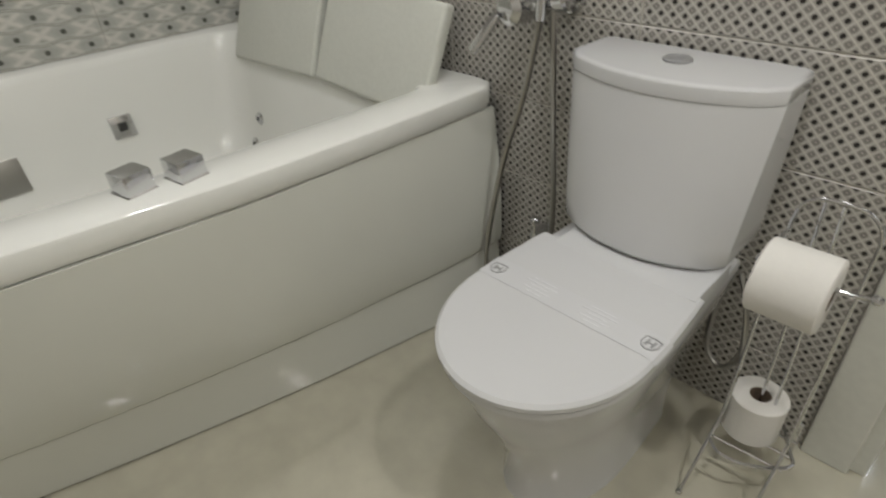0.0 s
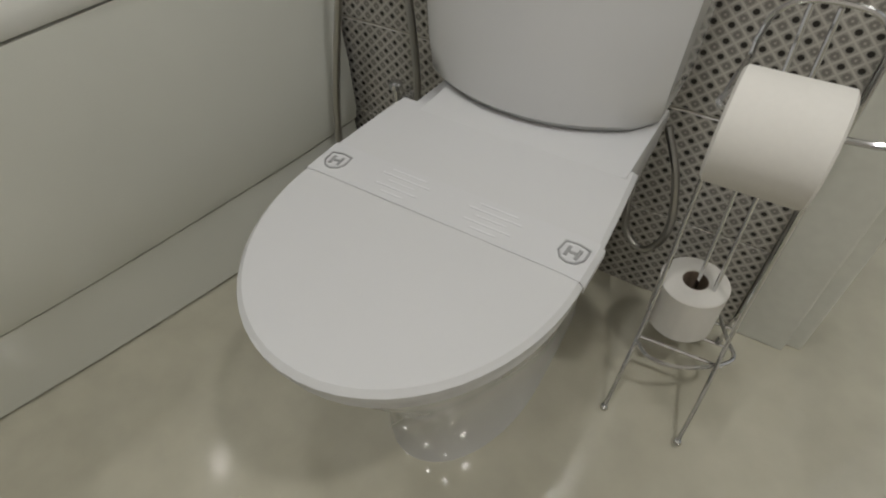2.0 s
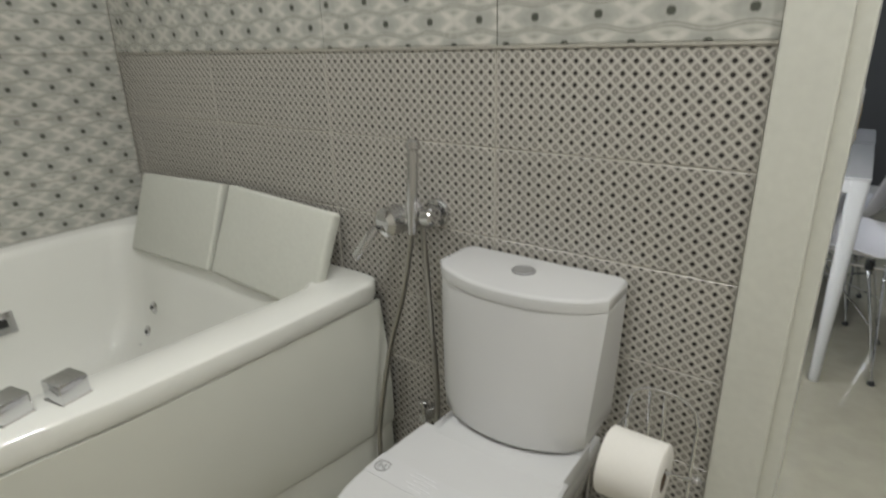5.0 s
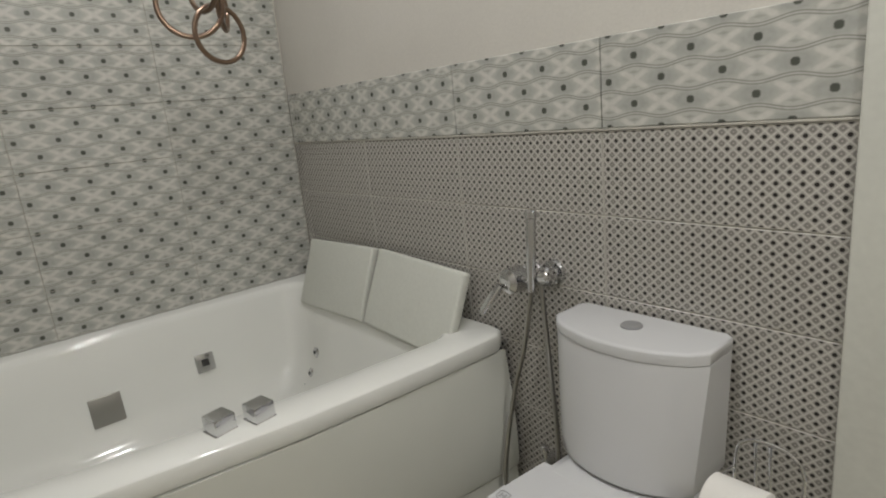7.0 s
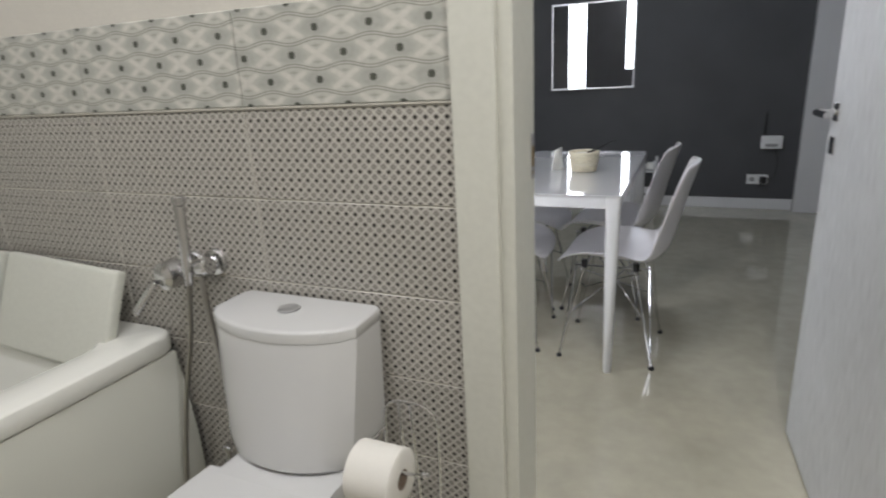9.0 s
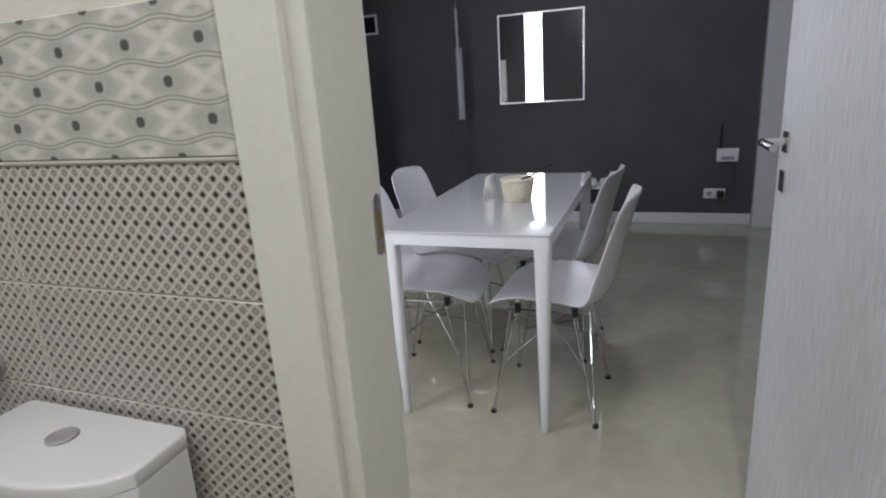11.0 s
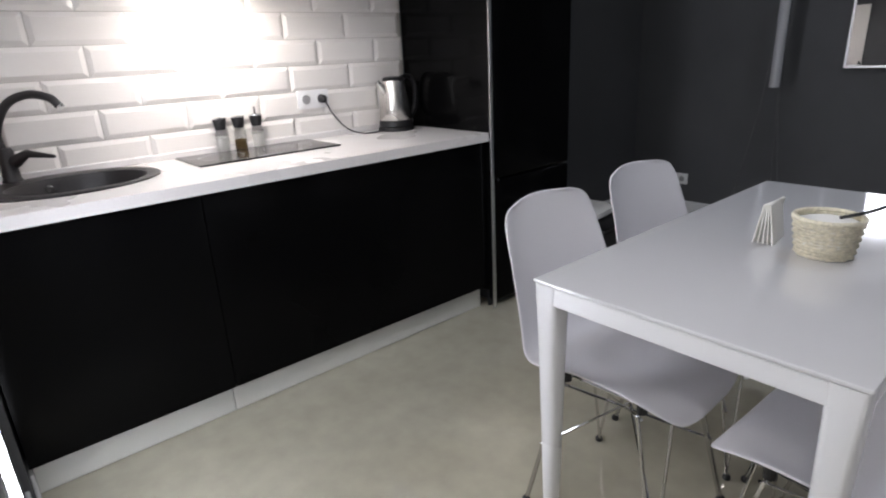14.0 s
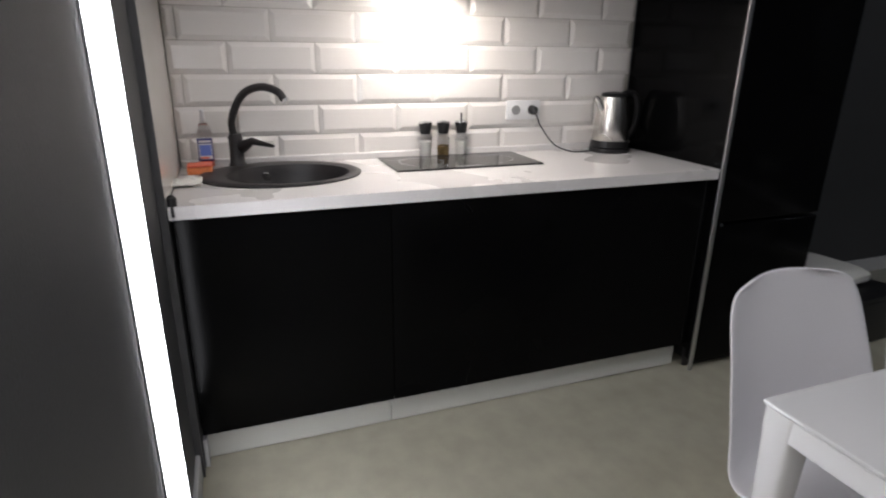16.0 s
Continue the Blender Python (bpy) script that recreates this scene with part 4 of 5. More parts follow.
def build_bricks():
    t = thing("brick_splashback", "white glazed bevelled brick tiles over the worktop", "splashback", kind="structure")
    part("mortar", box((KW - 0.0115, CY0, 0.60), (KW - 0.006, CY1, 1.66)), GROUT, t)
    cache = {}
    z, row = 0.972 - 0.1105, 0
    while z < 1.62:
        y = (0.727 if row % 2 else 0.880) - 3 * 0.307
        while y < CY1:
            a, b = max(y, CY0), min(y + 0.307, CY1)
            if b - a > 0.02:
                key = round(b - a, 3)
                if key not in cache:
                    cache[key] = brick_mesh(b - a, 0.1105)
                ob = new("brick", cache[key])
                ob.parent = t
                ob.matrix_basis = pose(KW - 0.0075 + random.uniform(0, 0.0006), (a + b) / 2, z + 0.05525, random.uniform(-0.15, 0.15), random.uniform(-0.2, 0.2), random.uniform(-0.15, 0.15))
            y += 0.307
        z += 0.1105
        row += 1


def build_sink():
    t = thing("sink", "oval black granite sink set in the worktop", "sink")
    cx, cy = -1.885, 0.56
    n = 56

    def oval(rx, ry, z, dx=0.0, dy=0.0):
        return [Vector((cx + dx + rx * math.cos(2 * math.pi * k / n), cy + dy + ry * math.sin(2 * math.pi * k / n), z)) for k in range(n)]

    part("bowl", loft([oval(0.205, 0.255, CT - 0.02), oval(0.216, 0.270, CT + 0.0005), oval(0.216, 0.270, CT + 0.006), oval(0.208, 0.262, CT + 0.010), oval(0.188, 0.235, CT + 0.009, 0.008, 0.012),
                       oval(0.170, 0.205, CT + 0.006, 0.012, 0.02), oval(0.160, 0.195, CT - 0.02, 0.012, 0.02), oval(0.145, 0.178, CT - 0.12, 0.012, 0.02), oval(0.11, 0.14, CT - 0.155, 0.012, 0.02), oval(0.02, 0.02, CT - 0.16, 0.012, 0.02)], None, False), GRANITE, t, "speckled black bowl", True)
    part("overflow", tube([(-2.024, 0.51, CT - 0.032), (-2.018, 0.51, CT - 0.034), (-2.017, 0.51, CT - 0.034)], [0.018, 0.017, 0.008], 16), CHROME, t, "round chrome overflow", True)
    part("drain", lathe([(0.035, 0.0), (0.033, 0.004), (0.012, 0.001)], 20, (cx + 0.012, cy + 0.02, CT - 0.16)), CHROME, t, "", True)
    f = thing("kitchen_tap", "black granite kitchen tap with a swan neck", "tap")
    bx, by = -2.065, 0.42
    part("base", lathe([(0.030, 0.0), (0.030, 0.008), (0.026, 0.014), (0.024, 0.09), (0.026, 0.10), (0.020, 0.115)], 20, (bx, by, CT + 0.006)), GRANITE, f, "", True)
    part("spout", tube(bend([(bx, by, CT + 0.09), (bx + 0.004, by - 0.006, CT + 0.17), (bx + 0.03, by + 0.035, CT + 0.255), (bx + 0.075, by + 0.095, CT + 0.285), (bx + 0.115, by + 0.148, CT + 0.272), (bx + 0.130, by + 0.168, CT + 0.245)], 7), 0.0135, 14), GRANITE, f, "", True)
    part("lever", tube([(bx + 0.015, by + 0.02, CT + 0.075), (bx + 0.055, by + 0.055, CT + 0.100), (bx + 0.10, by + 0.125, CT + 0.085)], [0.022, 0.014, 0.005], 12), GRANITE, f, "", True)
    part("aerator", tube([(bx + 0.130, by + 0.168, CT + 0.246), (bx + 0.134, by + 0.172, CT + 0.238)], 0.0125, 12), CHROME, f)


def build_sink_clutter():
    x, y = -2.068, 0.318
    t = thing("soap_bottle", "clear soap bottle with blue label and red soap", "bottle")
    k = 0.72
    part("body", lathe([(0.030, 0.0), (0.036, 0.006), (0.036, 0.115), (0.030, 0.14), (0.013, 0.155), (0.012, 0.165)], 20, (x, y, CT + 0.008), None, k), GLASS, t, "", True)
    part("soap", lathe([(0.032, 0.002), (0.0335, 0.008), (0.0335, 0.040), (0.010, 0.041)], 20, (x, y, CT + 0.009), None, k), SOAP_RED, t, "red liquid soap")
    lb = part("label", box((x + 0.0345, y - 0.025, CT + 0.034), (x + 0.0372, y + 0.025, CT + 0.112), 0.001, 1), SOAP_NAVY, t, "navy printed label with a white border")
    part("label_border", box((x + 0.0370, y - 0.021, CT + 0.040), (x + 0.0376, y + 0.021, CT + 0.094)), WHITE, lb)
    part("label_field", box((x + 0.0374, y - 0.0185, CT + 0.052), (x + 0.0380, y + 0.0185, CT + 0.090)), SOAP_BLUE, lb)
    part("label_bar", box((x + 0.0370, y - 0.020, CT + 0.098), (x + 0.0377, y + 0.020, CT + 0.105)), WHITE, lb)
    part("label_swash", box((x + 0.0374, y - 0.0185, CT + 0.042), (x + 0.0380, y + 0.010, CT + 0.048)), SOAP_RED, lb)
    part("pump", tube([(x, y, CT + 0.16), (x, y, CT + 0.20), (x, y, CT + 0.205)], [0.010, 0.005, 0.012], 10), WHITE, t)
    part("nozzle", tube([(x, y, CT + 0.203), (x + 0.035, y + 0.005, CT + 0.198)], [0.006, 0.004], 8), WHITE, t)
    s = thing("dish_sponge", "orange dish sponge lying by the sink", "sponge")
    part("foam", box((-2.02, 0.255, CT + 0.001), (-1.95, 0.335, CT + 0.026), 0.006, 2), ORANGE, s, "", True)
    part("scourer", box((-2.02, 0.255, CT + 0.026), (-1.95, 0.335, CT + 0.033), 0.002, 1), SOAP_RED, s)
    c = thing("dish_cloth", "crumpled pale cloth beside the sink", "cloth")
    bm = bmesh.new()
    bmesh.ops.create_grid(bm, x_segments=14, y_segments=10, size=0.5)
    for v in bm.verts:
        q = Vector((v.co.x * 5, v.co.y * 5, 3.1))
        v.co = Vector((-1.80 + v.co.x * 0.10, 0.262 + v.co.y * 0.09, CT + 0.006 + 0.022 * abs(noise.noise(q)) + 0.004))
    bmesh.ops.solidify(bm, geom=bm.faces[:], thickness=0.003)
    part("cloth", bm, NAPKIN, c, "", True)


def build_hob():
    t = thing("hob", "black glass electric hob flush on the worktop", "hob")
    part("glass", box((-2.085, 0.945, CT + 0.0005), (-1.800, 1.530, CT + 0.007), 0.002, 2), HOBGLASS, t)
    for y, r in ((1.08, 0.085), (1.36, 0.10)):
        bm = bmesh.new()
        n = 48
        vs = [[bm.verts.new((-1.945 + a * math.cos(2 * math.pi * k / n), y + a * math.sin(2 * math.pi * k / n), CT + 0.0073)) for k in range(n)] for a in (r, r - 0.003)]
        for k in range(n):
            bm.faces.new((vs[0][k], vs[0][(k + 1) % n], vs[1][(k + 1) % n], vs[1][k]))
        part("zone_ring", bm, HOBMARK, t, "grey printed cooking zone")
    part("control_mark", box((-1.825, 1.18, CT + 0.0071), (-1.815, 1.28, CT + 0.0075)), HOBMARK, t)


def build_mills():
    for i, (y, fill) in enumerate(((1.145, NAPKIN), (1.222, SPICE), (1.300, NAPKIN))):
        t = thing("spice_mill", "glass spice mill with a black cap", "spice mill", pose(-2.092, y, CT + 0.0), "spice mills")
        part("jar", lathe([(0.022, 0.0), (0.0245, 0.004), (0.0245, 0.075), (0.019, 0.088), (0.019, 0.094)], 20), GLASS, t, "clear glass jar", True)
        part("filling", lathe([(0.0225, 0.004), (0.0238, 0.008), (0.0238, 0.062 - 0.02 * (i % 2)), (0.004, 0.068 - 0.02 * (i % 2))], 16), fill, t)
        part("cap", lathe([(0.020, 0.0), (0.021, 0.004), (0.027, 0.040), (0.027, 0.046), (0.010, 0.049)], 20, (0, 0, 0.093)), BLACK, t, "black plastic cap", True)
        part("cap_ring", lathe([(0.0272, 0.0), (0.0278, 0.003), (0.0272, 0.006), (0.012, 0.007)], 20, (0, 0, 0.134)), CHROME, t)
        if i == 2:
            part("handle", tube([(0, 0, 0.14), (0, 0, 0.172)], 0.004, 8), BLACK, t)


def socket_pair(name, m, label, plugged=False):
    t = thing(name, label, "socket", m)
    part("plate", box((0.0, -0.078, -0.040), (0.010, 0.078, 0.040), 0.003, 2), SOCKET, t, "", True)
    for k, y in enumerate((-0.038, 0.038)):
        s = part("insert", tube([(0.004, y, 0), (0.0115, y, 0), (0.0125, y, 0)], [0.026, 0.026, 0.024], 24), SOCKET, t, "", True)
        part("well", tube([(0.012, y, 0), (0.0129, y, 0)], 0.020, 24), GREYMETAL if not (plugged and k) else BLACK, s)
    return t


def build_sockets():
    socket_pair("socket_double", pose(KW + 0.0035, 1.592, 1.047), "white double wall socket on the brick tiles", True)
    p = thing("plug", "black plug in the socket with kettle cord", "plug")
    part("head", tube([(KW + 0.014, 1.630, 1.047), (KW + 0.04, 1.630, 1.045), (KW + 0.052, 1.630, 1.035)], [0.019, 0.018, 0.008], 14), BLACK, p, "", True)
    part("cord", tube(bend([(KW + 0.052, 1.630, 1.035), (KW + 0.07, 1.65, 0.98), (KW + 0.09, 1.71, 0.905), (KW + 0.10, 1.79, CT + 0.005), (KW + 0.11, 1.86, CT + 0.004), (KW + 0.10, 1.925, CT + 0.008)], 7), 0.0033, 8), BLACK, p, "thin black cord", True)
    socket_pair("socket_wall", pose(0.91, NY - 0.001, 0.25, 0, 0, -90), "white double wall socket on the grey wall", True)
    socket_pair("socket_wall", pose(-1.76, NY - 0.001, 0.25, 0, 0, -90), "white double wall socket on the grey wall")


def build_kettle():
    t = thing("electric_kettle", "brushed steel electric kettle with black handle", "kettle", Matrix.Translation((-2.01, 1.975, CT)) @ pose(0, 0, 0, 0, 0, 15) @ Matrix.Scale(1.1, 4))
    part("base", lathe([(0.078, 0.0), (0.080, 0.004), (0.078, 0.016), (0.070, 0.018)], 28), BLACK, t, "black power base", True)
    part("ring", lathe([(0.072, 0.018), (0.075, 0.022), (0.073, 0.045), (0.070, 0.046)], 28), BLACK, t, "", True)
    part("body", lathe([(0.070, 0.046), (0.072, 0.05), (0.066, 0.12), (0.055, 0.19), (0.050, 0.212), (0.046, 0.214)], 32), STEEL, t, "brushed steel body", True)
    part("lid", lathe([(0.047, 0.213), (0.050, 0.217), (0.044, 0.226), (0.016, 0.231)], 24), BLACK, t, "", True)
    part("spout", tube([(-0.010, -0.050, 0.165), (-0.018, -0.066, 0.195), (-0.024, -0.080, 0.212)], [0.016, 0.013, 0.009], 12), STEEL, t, "", True)
    part("handle", tube(bend([(0.012, 0.040, 0.222), (0.022, 0.085, 0.225), (0.030, 0.112, 0.18), (0.026, 0.110, 0.09), (0.020, 0.074, 0.045)], 6), 0.011, 10), BLACK, t, "black plastic handle", True)
    part("switch", box((0.012, 0.062, 0.028), (0.030, 0.088, 0.040), 0.003, 2), SOCKET, t)


# ---- dining table ----
def build_table():
    t = thing("dining_table", "white dining table with glossy glass top", "table")
    x0, x1, y0, y1 = -0.438, 0.174, 1.168, 2.385
    part("tabletop", box((x0, y0, 0.742), (x1, y1, 0.750), 0.003, 2), GLASSTOP, t, "glossy white glass top")
    for a, b in (((x0 + 0.004, y0 + 0.004, 0.698), (x1 - 0.004, y0 + 0.028, 0.741)), ((x0 + 0.004, y1 - 0.028, 0.698), (x1 - 0.004, y1 - 0.004, 0.741)),
                 ((x0 + 0.004, y0 + 0.028, 0.698), (x0 + 0.028, y1 - 0.028, 0.741)), ((x1 - 0.028, y0 + 0.028, 0.698), (x1 - 0.004, y1 - 0.028, 0.741))):
        part("apron", box(a, b, 0.004, 2), WHITE, t)
    for sx, sy in ((0, 0), (0, 1), (1, 0), (1, 1)):
        cx, cy = (x1 - 0.030 if sx else x0 + 0.030), (y1 - 0.030 if sy else y0 + 0.030)
        rings = []
        for z, r, q in ((0.0, 0.013, 2.2), (0.004, 0.0155, 2.2), (0.35, 0.0225, 2.4), (0.62, 0.027, 3.5), (0.735, 0.0285, 6.0), (0.741, 0.0285, 6.0)):
            ring = []
            for k in range(20):
                a = 2 * math.pi * k / 20
                c, s = math.cos(a), math.sin(a)
                ox, oy = (1 if sx else -1) * -0.004 * (1 - z / 0.74), (1 if sy else -1) * -0.004 * (1 - z / 0.74)
                ring.append((cx + ox + r * math.copysign(abs(c) ** (2 / q), c), cy + oy + r * math.copysign(abs(s) ** (2 / q), s), z))
            rings.append(ring)
        part("leg", loft(rings), WHITE, t, "tapered white leg", True)


def build_basket():
    t = thing("bread_basket", "round cream woven basket on the table", "basket", pose(-0.058, 1.712, 0.751))
    n = 44
    for k in range(11):
        z = 0.004 + k * 0.0074
        r = 0.054 + 0.0115 * (k / 10)
        pts = []
        for i in range(n + 1):
            a = 2 * math.pi * i / n
            w = r + 0.0022 * math.cos(a * 11 + k * math.pi)
            pts.append((w * math.cos(a), w * math.sin(a), z))
        part("cane_ring", tube(pts, 0.0038, 6, None, False), WICKER, t, "", True)
    part("rim", tube([(0.067 * math.cos(2 * math.pi * i / 32), 0.067 * math.sin(2 * math.pi * i / 32), 0.086) for i in range(33)], 0.0055, 8, None, False), WICKER, t, "", True)
    part("bottom", lathe([(0.001, 0.0), (0.052, 0.0), (0.054, 0.004), (0.001, 0.005)], 28), WICKER, t)
    part("lining", lathe([(0.060, 0.03), (0.0605, 0.076), (0.052, 0.079), (0.04, 0.072), (0.02, 0.069), (0.002, 0.071)], 28), NAPKIN, t, "white paper lining", True)
    s = thing("serving_spoon", "black plastic spoon resting in the basket", "spoon")
    part("handle", tube(bend([(-0.045, 1.735, 0.832), (0.0, 1.755, 0.848), (0.045, 1.785, 0.872), (0.068, 1.80, 0.878)], 5), [0.004] * 15 + [0.006], 8), BLACK, s, "", True)
    c = thing("napkin_stack", "folded white paper napkins standing on the table", "napkins")
    for k in range(5):
        bm = box((-0.0016, -0.048, 0.0), (0.0016, 0.048, 0.098), 0.0008, 1)
        bm.transform(pose(-0.198 + 0.0085 * k, 1.745, 0.7505, 0, 9 - 4.5 * k, 3 * k - 6))
        part("napkin", bm, NAPKIN, c)


# ---- chairs ----
def shell_point(u, v):
    """Chair shell: u across (-1..1), v from the front edge (0) to the top of the back (1)."""
    line = [(0.250, 0.412), (0.226, 0.436), (0.15, 0.446), (0.04, 0.436), (-0.07, 0.434), (-0.145, 0.452), (-0.190, 0.505), (-0.214, 0.59), (-0.238, 0.692), (-0.266, 0.795), (-0.282, 0.846)]
    k = v * (len(line) - 1)
    i = min(int(k), len(line) - 2)
    f = k - i
    p0, p1, p2, p3 = (Vector(line[max(0, min(len(line) - 1, j))]) for j in (i - 1, i, i + 1, i + 2))
    q = 0.5 * ((2 * p1) + (p2 - p0) * f + (2 * p0 - 5 * p1 + 4 * p2 - p3) * f * f + (3 * p1 - p0 - 3 * p2 + p3) * f ** 3)
    w = 0.232 - 0.018 * math.cos(v * math.pi * 2) - 0.030 * v
    if v > 0.84:
        w *= (1 - (1 - (1 - v) / 0.16) ** 2.6) ** 0.5 * 0.42 + 0.58
    elif v < 0.24:
        w *= (1 - (1 - v / 0.24) ** 2.0) ** 0.5 * 0.74 + 0.26
    rise = min(1.0, v / 0.34)
    rise = rise * rise * (3 - 2 * rise)
    lift = 0.074 * abs(u) ** 2.2 * rise * (1.0 if v < 0.5 else max(0.35, 1 - (v - 0.5) * 1.1))
    tilt = min(1.0, max(0.0, (v - 0.35) / 0.3))
    return Vector((q.x + lift * tilt, u * w, q.y + lift * (1 - tilt) * 0.9))


def build_chair(m):
    t = thing("dining_chair", "white moulded plastic chair on chrome wire legs", "chair", m, "chairs round the table")
    bm = bmesh.new()
    nu, nv = 14, 30
    grid = [[bm.verts.new(shell_point(-1 + 2 * i / nu, j / nv)) for i in range(nu + 1)] for j in range(nv + 1)]
    for j in range(nv):
        for i in range(nu):
            bm.faces.new((grid[j][i], grid[j][i + 1], grid[j + 1][i + 1], grid[j + 1][i]))
    bmesh.ops.recalc_face_normals(bm, faces=bm.faces[:])
    s = part("shell", bm, SHELL, t, "smooth white plastic seat and back", True)
    so = s.modifiers.new("thick", "SOLIDIFY")
    so.thickness, so.offset = 0.007, -1
    sb = s.modifiers.new("soft", "SUBSURF")
    sb.levels = sb.render_levels = 1
    r = 0.0048
    F = 0.034              # the leg frame stands forward under the shell
    feet = ((0.195, -0.19), (0.195, 0.19), (-0.19, -0.185), (-0.19, 0.185))
    for x, y in feet:
        sx, sy = math.copysign(1, x), math.copysign(1, y)
        leg = bmesh.new()
        tube([(x + F, y, 0.012), (F + sx * 0.105, sy * 0.145, 0.405)], r, 8, leg)
        tube([(x + F - sx * 0.004, y - sy * 0.004, 0.012), (F + sx * 0.150, sy * 0.055, 0.405)], r * 0.85, 8, leg)
        lg = part("leg", leg, CHROME, t, "chrome wire leg", True)
        part("glide", lathe([(0.010, 0.0), (0.012, 0.003), (0.011, 0.012), (0.006, 0.017)], 12, (x + F, y, 0.0)), BLACK, lg, "black rubber glide", True)
    for a, b in (((0.160, -0.165, 0.20), (-0.115, 0.145, 0.40)), ((0.160, 0.165, 0.20), (-0.115, -0.145, 0.40)), ((-0.155, -0.165, 0.20), (0.115, 0.145, 0.40)), ((-0.155, 0.165, 0.20), (0.115, -0.145, 0.40))):
        part("brace", tube([(a[0] + F, *a[1:]), (b[0] + F, *b[1:])], r * 0.8, 6), CHROME, t)
    for a, b in (((0.105, -0.145, 0.404), (0.105, 0.145, 0.404)), ((-0.105, -0.145, 0.404), (-0.105, 0.145, 0.404)), ((0.15, -0.10, 0.404), (-0.15, -0.10, 0.404)), ((0.15, 0.10, 0.404), (-0.15, 0.10, 0.404))):
        part("mount", tube([(a[0] + F, *a[1:]), (b[0] + F, *b[1:])], r, 6), CHROME, t)
    for x, y in ((0.105, -0.125), (0.105, 0.125), (-0.105, -0.125), (-0.105, 0.125)):
        part("rubber_mount", tube([(x + F, y, 0.404), (x + F, y, 0.437)], 0.013, 10), BLACK, t)
    return t


def build_chairs():
    first = build_chair(pose(-0.410, 1.475, 0, 0, 0, 2))
    for x, y, a in ((-0.436, 1.965, -2), (0.160, 1.462, 178), (0.075, 1.962, 174)):
        copy_thing(first, pose(x, y, 0, 0, 0, a))


# ---- along the walls ----
def build_mirror():
    t = thing("wall_mirror", "square wall mirror in a thin silver frame", "mirror", pose(-0.450, NY - 0.024, 1.38, 0, 0, 1.7))
    w, h = 0.352, 0.357
    part("glass", box((-w + 0.012, -0.008, -h + 0.012), (w - 0.012, 0.004, h - 0.012)), MIRROR, t, "silvered glass")
    for a, b in (((-w, -0.014, -h), (w, 0.006, -h + 0.014)), ((-w, -0.014, h - 0.014), (w, 0.006, h)), ((-w, -0.0135, -h + 0.014), (-w + 0.014, 0.006, h - 0.014)), ((w - 0.014, -0.0135, -h + 0.014), (w, 0.006, h - 0.014))):
        part("frame_bar", box(a, b, 0.002, 1), ALU, t)
    part("hanger", box((-0.05, 0.004, 0.1), (0.05, 0.0235, 0.15)), GAP, t)


def build_vent():
    t = thing("wall_vent", "small dark wall panel in a white frame", "vent", pose(-2.03, NY - 0.001, 1.775))
    w, h = 0.118, 0.085
    part("pane", box((-w + 0.01, -0.010, -h + 0.01), (w - 0.01, 0.0, h - 0.01)), DARKPANE, t)
    for a, b in (((-w, -0.016, -h), (w, 0.0, -h + 0.018)), ((-w, -0.016, h - 0.018), (w, 0.0, h)), ((-w, -0.0155, -h + 0.018), (-w + 0.018, 0.0, h - 0.018)), ((w - 0.018, -0.0155, -h + 0.018), (w, 0.0, h - 0.018))):
        part("frame_bar", box(a, b, 0.002, 1), SOCKET, t)


def build_router():
    t = thing("router", "white wall router with one black aerial", "router", pose(0.985, NY - 0.002, 0.555))
    part("case", box((-0.078, -0.035, -0.052), (0.078, 0.0, 0.052), 0.010, 3), SOCKET, t, "", True)
    part("front", box((-0.045, -0.037, -0.034), (0.045, -0.033, -0.010), 0.003, 1), GREYMETAL, t)
    part("aerial", tube([(-0.055, -0.018, 0.045), (-0.055, -0.016, 0.10), (-0.052, -0.014, 0.24)], [0.009, 0.008, 0.005], 8), BLACK, t, "black aerial", True)
    part("cord", tube(bend([(0.03, -0.012, -0.05), (0.06, -0.02, -0.18), (0.03, -0.03, -0.29), (-0.02, -0.03, -0.305)], 6), 0.0028, 6), BLACK, t, "", True)
    p = thing("adapter", "black power adapter in the wall socket", "adapter")
    part("case", box((0.925, NY - 0.062, 0.222), (0.975, NY - 0.0115, 0.276), 0.006, 2), BLACK, p, "", True)


def build_floor_lamp():
    t = thing("floor_lamp", "tripod floor lamp with a slim upright grey tube", "floor lamp", pose(-1.09, 4.12, 0))
    for k in range(3):
        a = radians(90 + 120 * k)
        part("leg", tube([(0.26 * math.cos(a) * 0.75, 0.20 * math.sin(a), 0.006), (0.10 * math.cos(a) * 0.6, 0.08 * math.sin(a), 0.8), (0, 0, 1.50)], [0.004, 0.0045, 0.0045], 8), LAMPLEG, t, "thin grey metal leg", True)
    part("hub", lathe([(0.012, 1.48), (0.018, 1.49), (0.018, 1.53), (0.010, 1.54)], 14), BLACK, t)
    part("tube_shade", tube([(0.012, -0.035, 0.93), (0.012, -0.035, 1.50)], 0.028, 18), SHADE, t, "slim grey tube", True)
    part("upper_tube", tube([(0.0, -0.02, 1.50), (0.0, -0.02, 1.80)], 0.012, 12), SHADE, t, "", True)
    part("cord", tube(bend([(0.0, -0.02, 1.80), (-0.02, 0.04, 1.95), (-0.06, 0.15, 2.2)], 6), 0.003, 6), GREYMETAL, t)


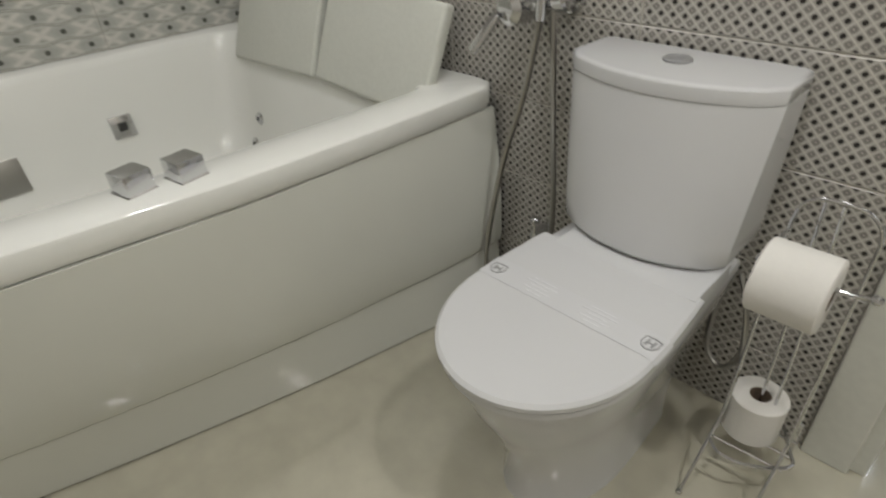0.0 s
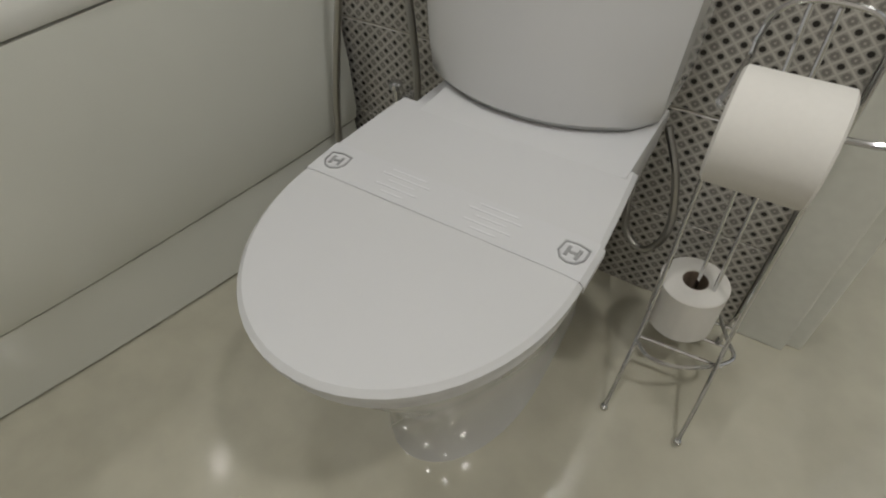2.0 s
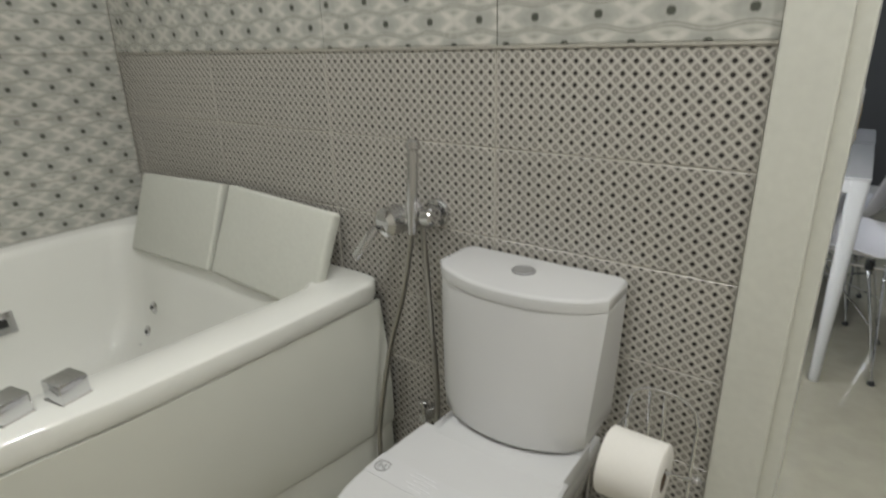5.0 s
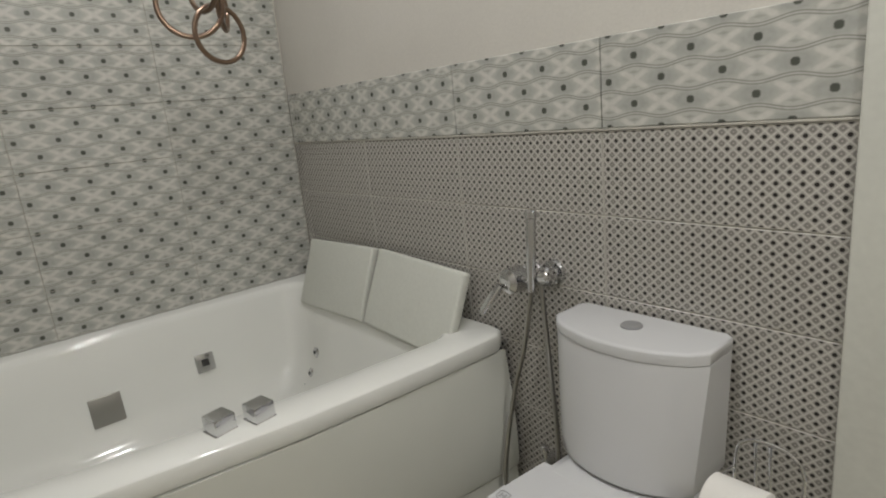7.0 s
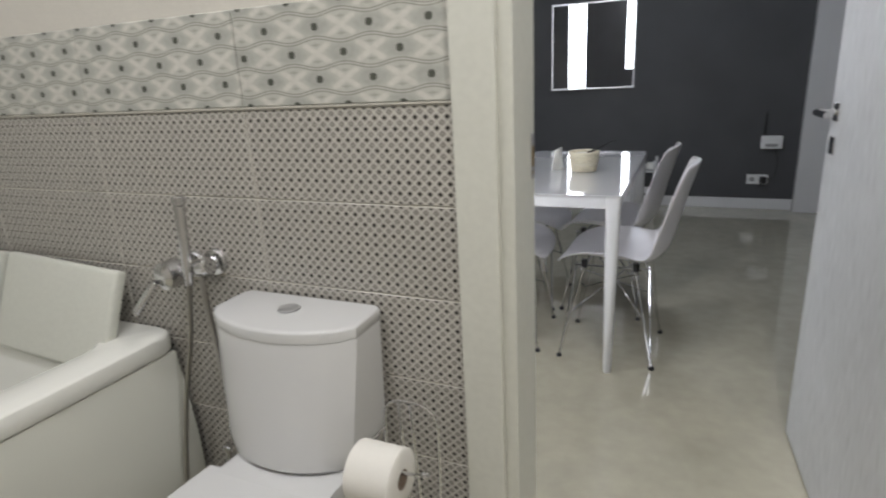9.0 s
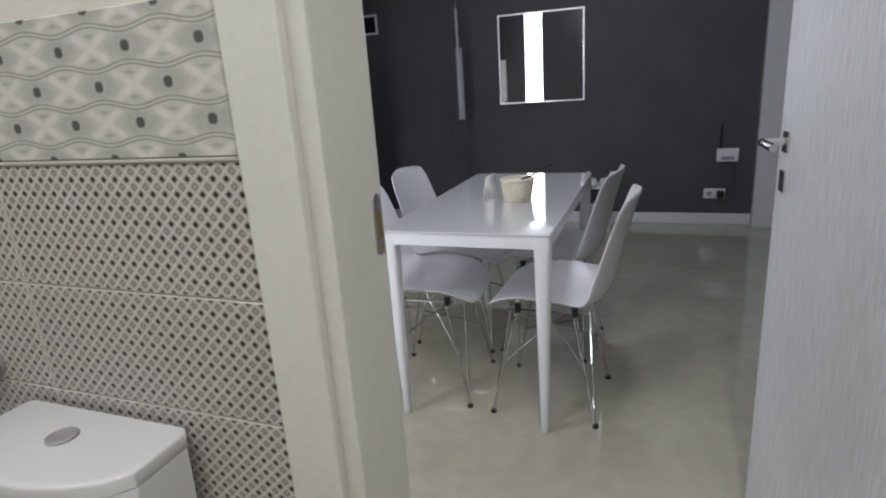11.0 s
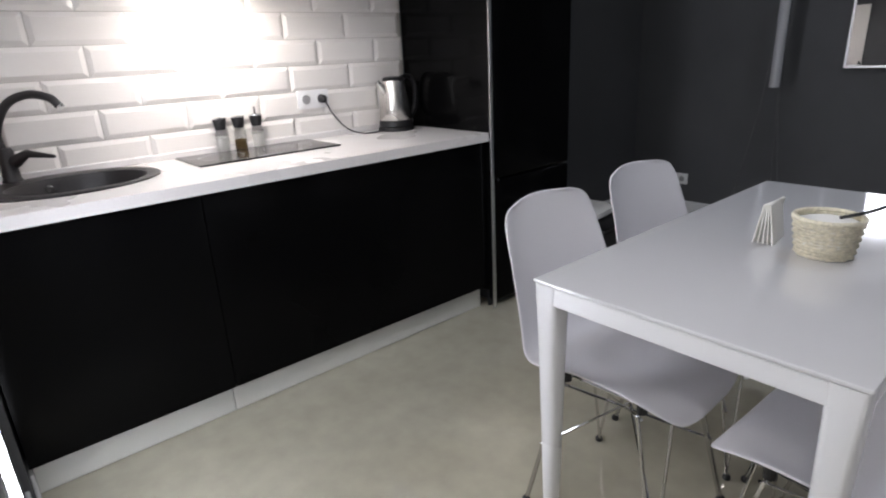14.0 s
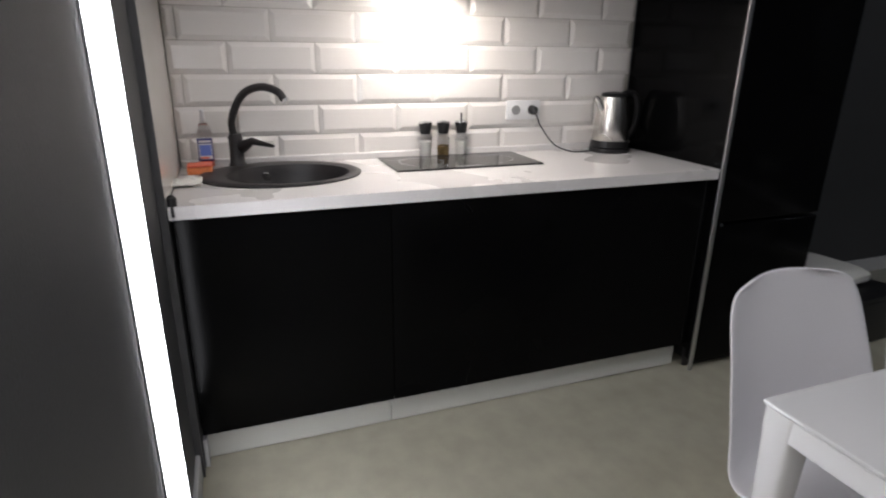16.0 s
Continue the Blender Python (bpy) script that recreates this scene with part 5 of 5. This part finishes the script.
def build_shoe_rack():
    t = thing("shoe_rack", "low white metal shoe rack against the wall", "shoe rack")
    x0, x1, y0, y1, top = -0.06, 0.125, 4.02, 4.28, 0.40
    for x in (x0, x1):
        for y in (y0, y1):
            part("post", tube([(x, y, 0.0), (x, y, top + 0.045)], 0.013, 10), WHITE, t)
    for z in (0.17, top - 0.05):
        for k in range(6):
            y = y0 + 0.01 + (y1 - y0 - 0.02) * k / 5
            part("rail", tube([(x0, y, z), (x1, y, z)], 0.006, 8), WHITE, t)
        for x in (x0, x1):
            part("cross_bar", tube([(x, y0, z - 0.008), (x, y1, z - 0.008)], 0.007, 8), WHITE, t)
    for x in (-0.012, 0.08):
        s = thing("slipper", "pale fabric slipper on the shoe rack", "slipper", pose(x, 4.15, top - 0.043, 0, 0, 6), "pair of slippers")
        part("sole", loft([dshape(0, 0.12, -0.12, 0.082, z, 33, 2.4) for z in (0.0, 0.014)]), GREYMETAL, s, "", True)
        part("upper", loft([dshape(0, -0.01, -0.115, 0.078, 0.014, 33), dshape(0, -0.012, -0.11, 0.07, 0.04, 33), dshape(0, -0.015, -0.085, 0.046, 0.058, 33)]), NAPKIN, s, "", True)


def build_corner_box():
    t = thing("storage_box", "low black storage box on the floor", "storage box", pose(-1.68, 3.10, 0, 0, 0, 4))
    part("box", box((-0.24, -0.2, 0.0), (0.24, 0.2, 0.22), 0.012, 3), BLACK, t, "", True)
    part("lid", box((-0.246, -0.206, 0.22), (0.246, 0.206, 0.243), 0.008, 2), BLACK, t, "", True)
    c = thing("cushion", "pale folded cushion lying on the black box", "cushion", pose(-1.72, 3.10, 0.244, 0, 0, 8))
    rings = []
    for z, k in ((0.0, 0.85), (0.02, 1.0), (0.05, 1.0), (0.07, 0.82), (0.08, 0.5)):
        rings.append(rounded([(-0.17 * k, -0.13 * k, 0.05), (0.17 * k, -0.13 * k, 0.05), (0.17 * k, 0.13 * k, 0.05), (-0.17 * k, 0.13 * k, 0.05)], z, 48))
    part("cover", loft(rings), NAPKIN, c, "", True)


build_door()
build_band()
build_tub()
build_pillows()
build_toilet()
build_shower()
build_valve()
build_paper_stand()
build_chandelier()
build_added_spots()
build_worktop()
build_base_units()
build_tall()
build_wall_units()
build_table()
build_chairs()
build_sink()
build_hob()
build_kettle()
build_mills()
build_sockets()
build_sink_clutter()
build_basket()
build_mirror()
build_vent()
build_router()
build_floor_lamp()
build_shoe_rack()
build_corner_box()
build_tiles()
build_bricks()
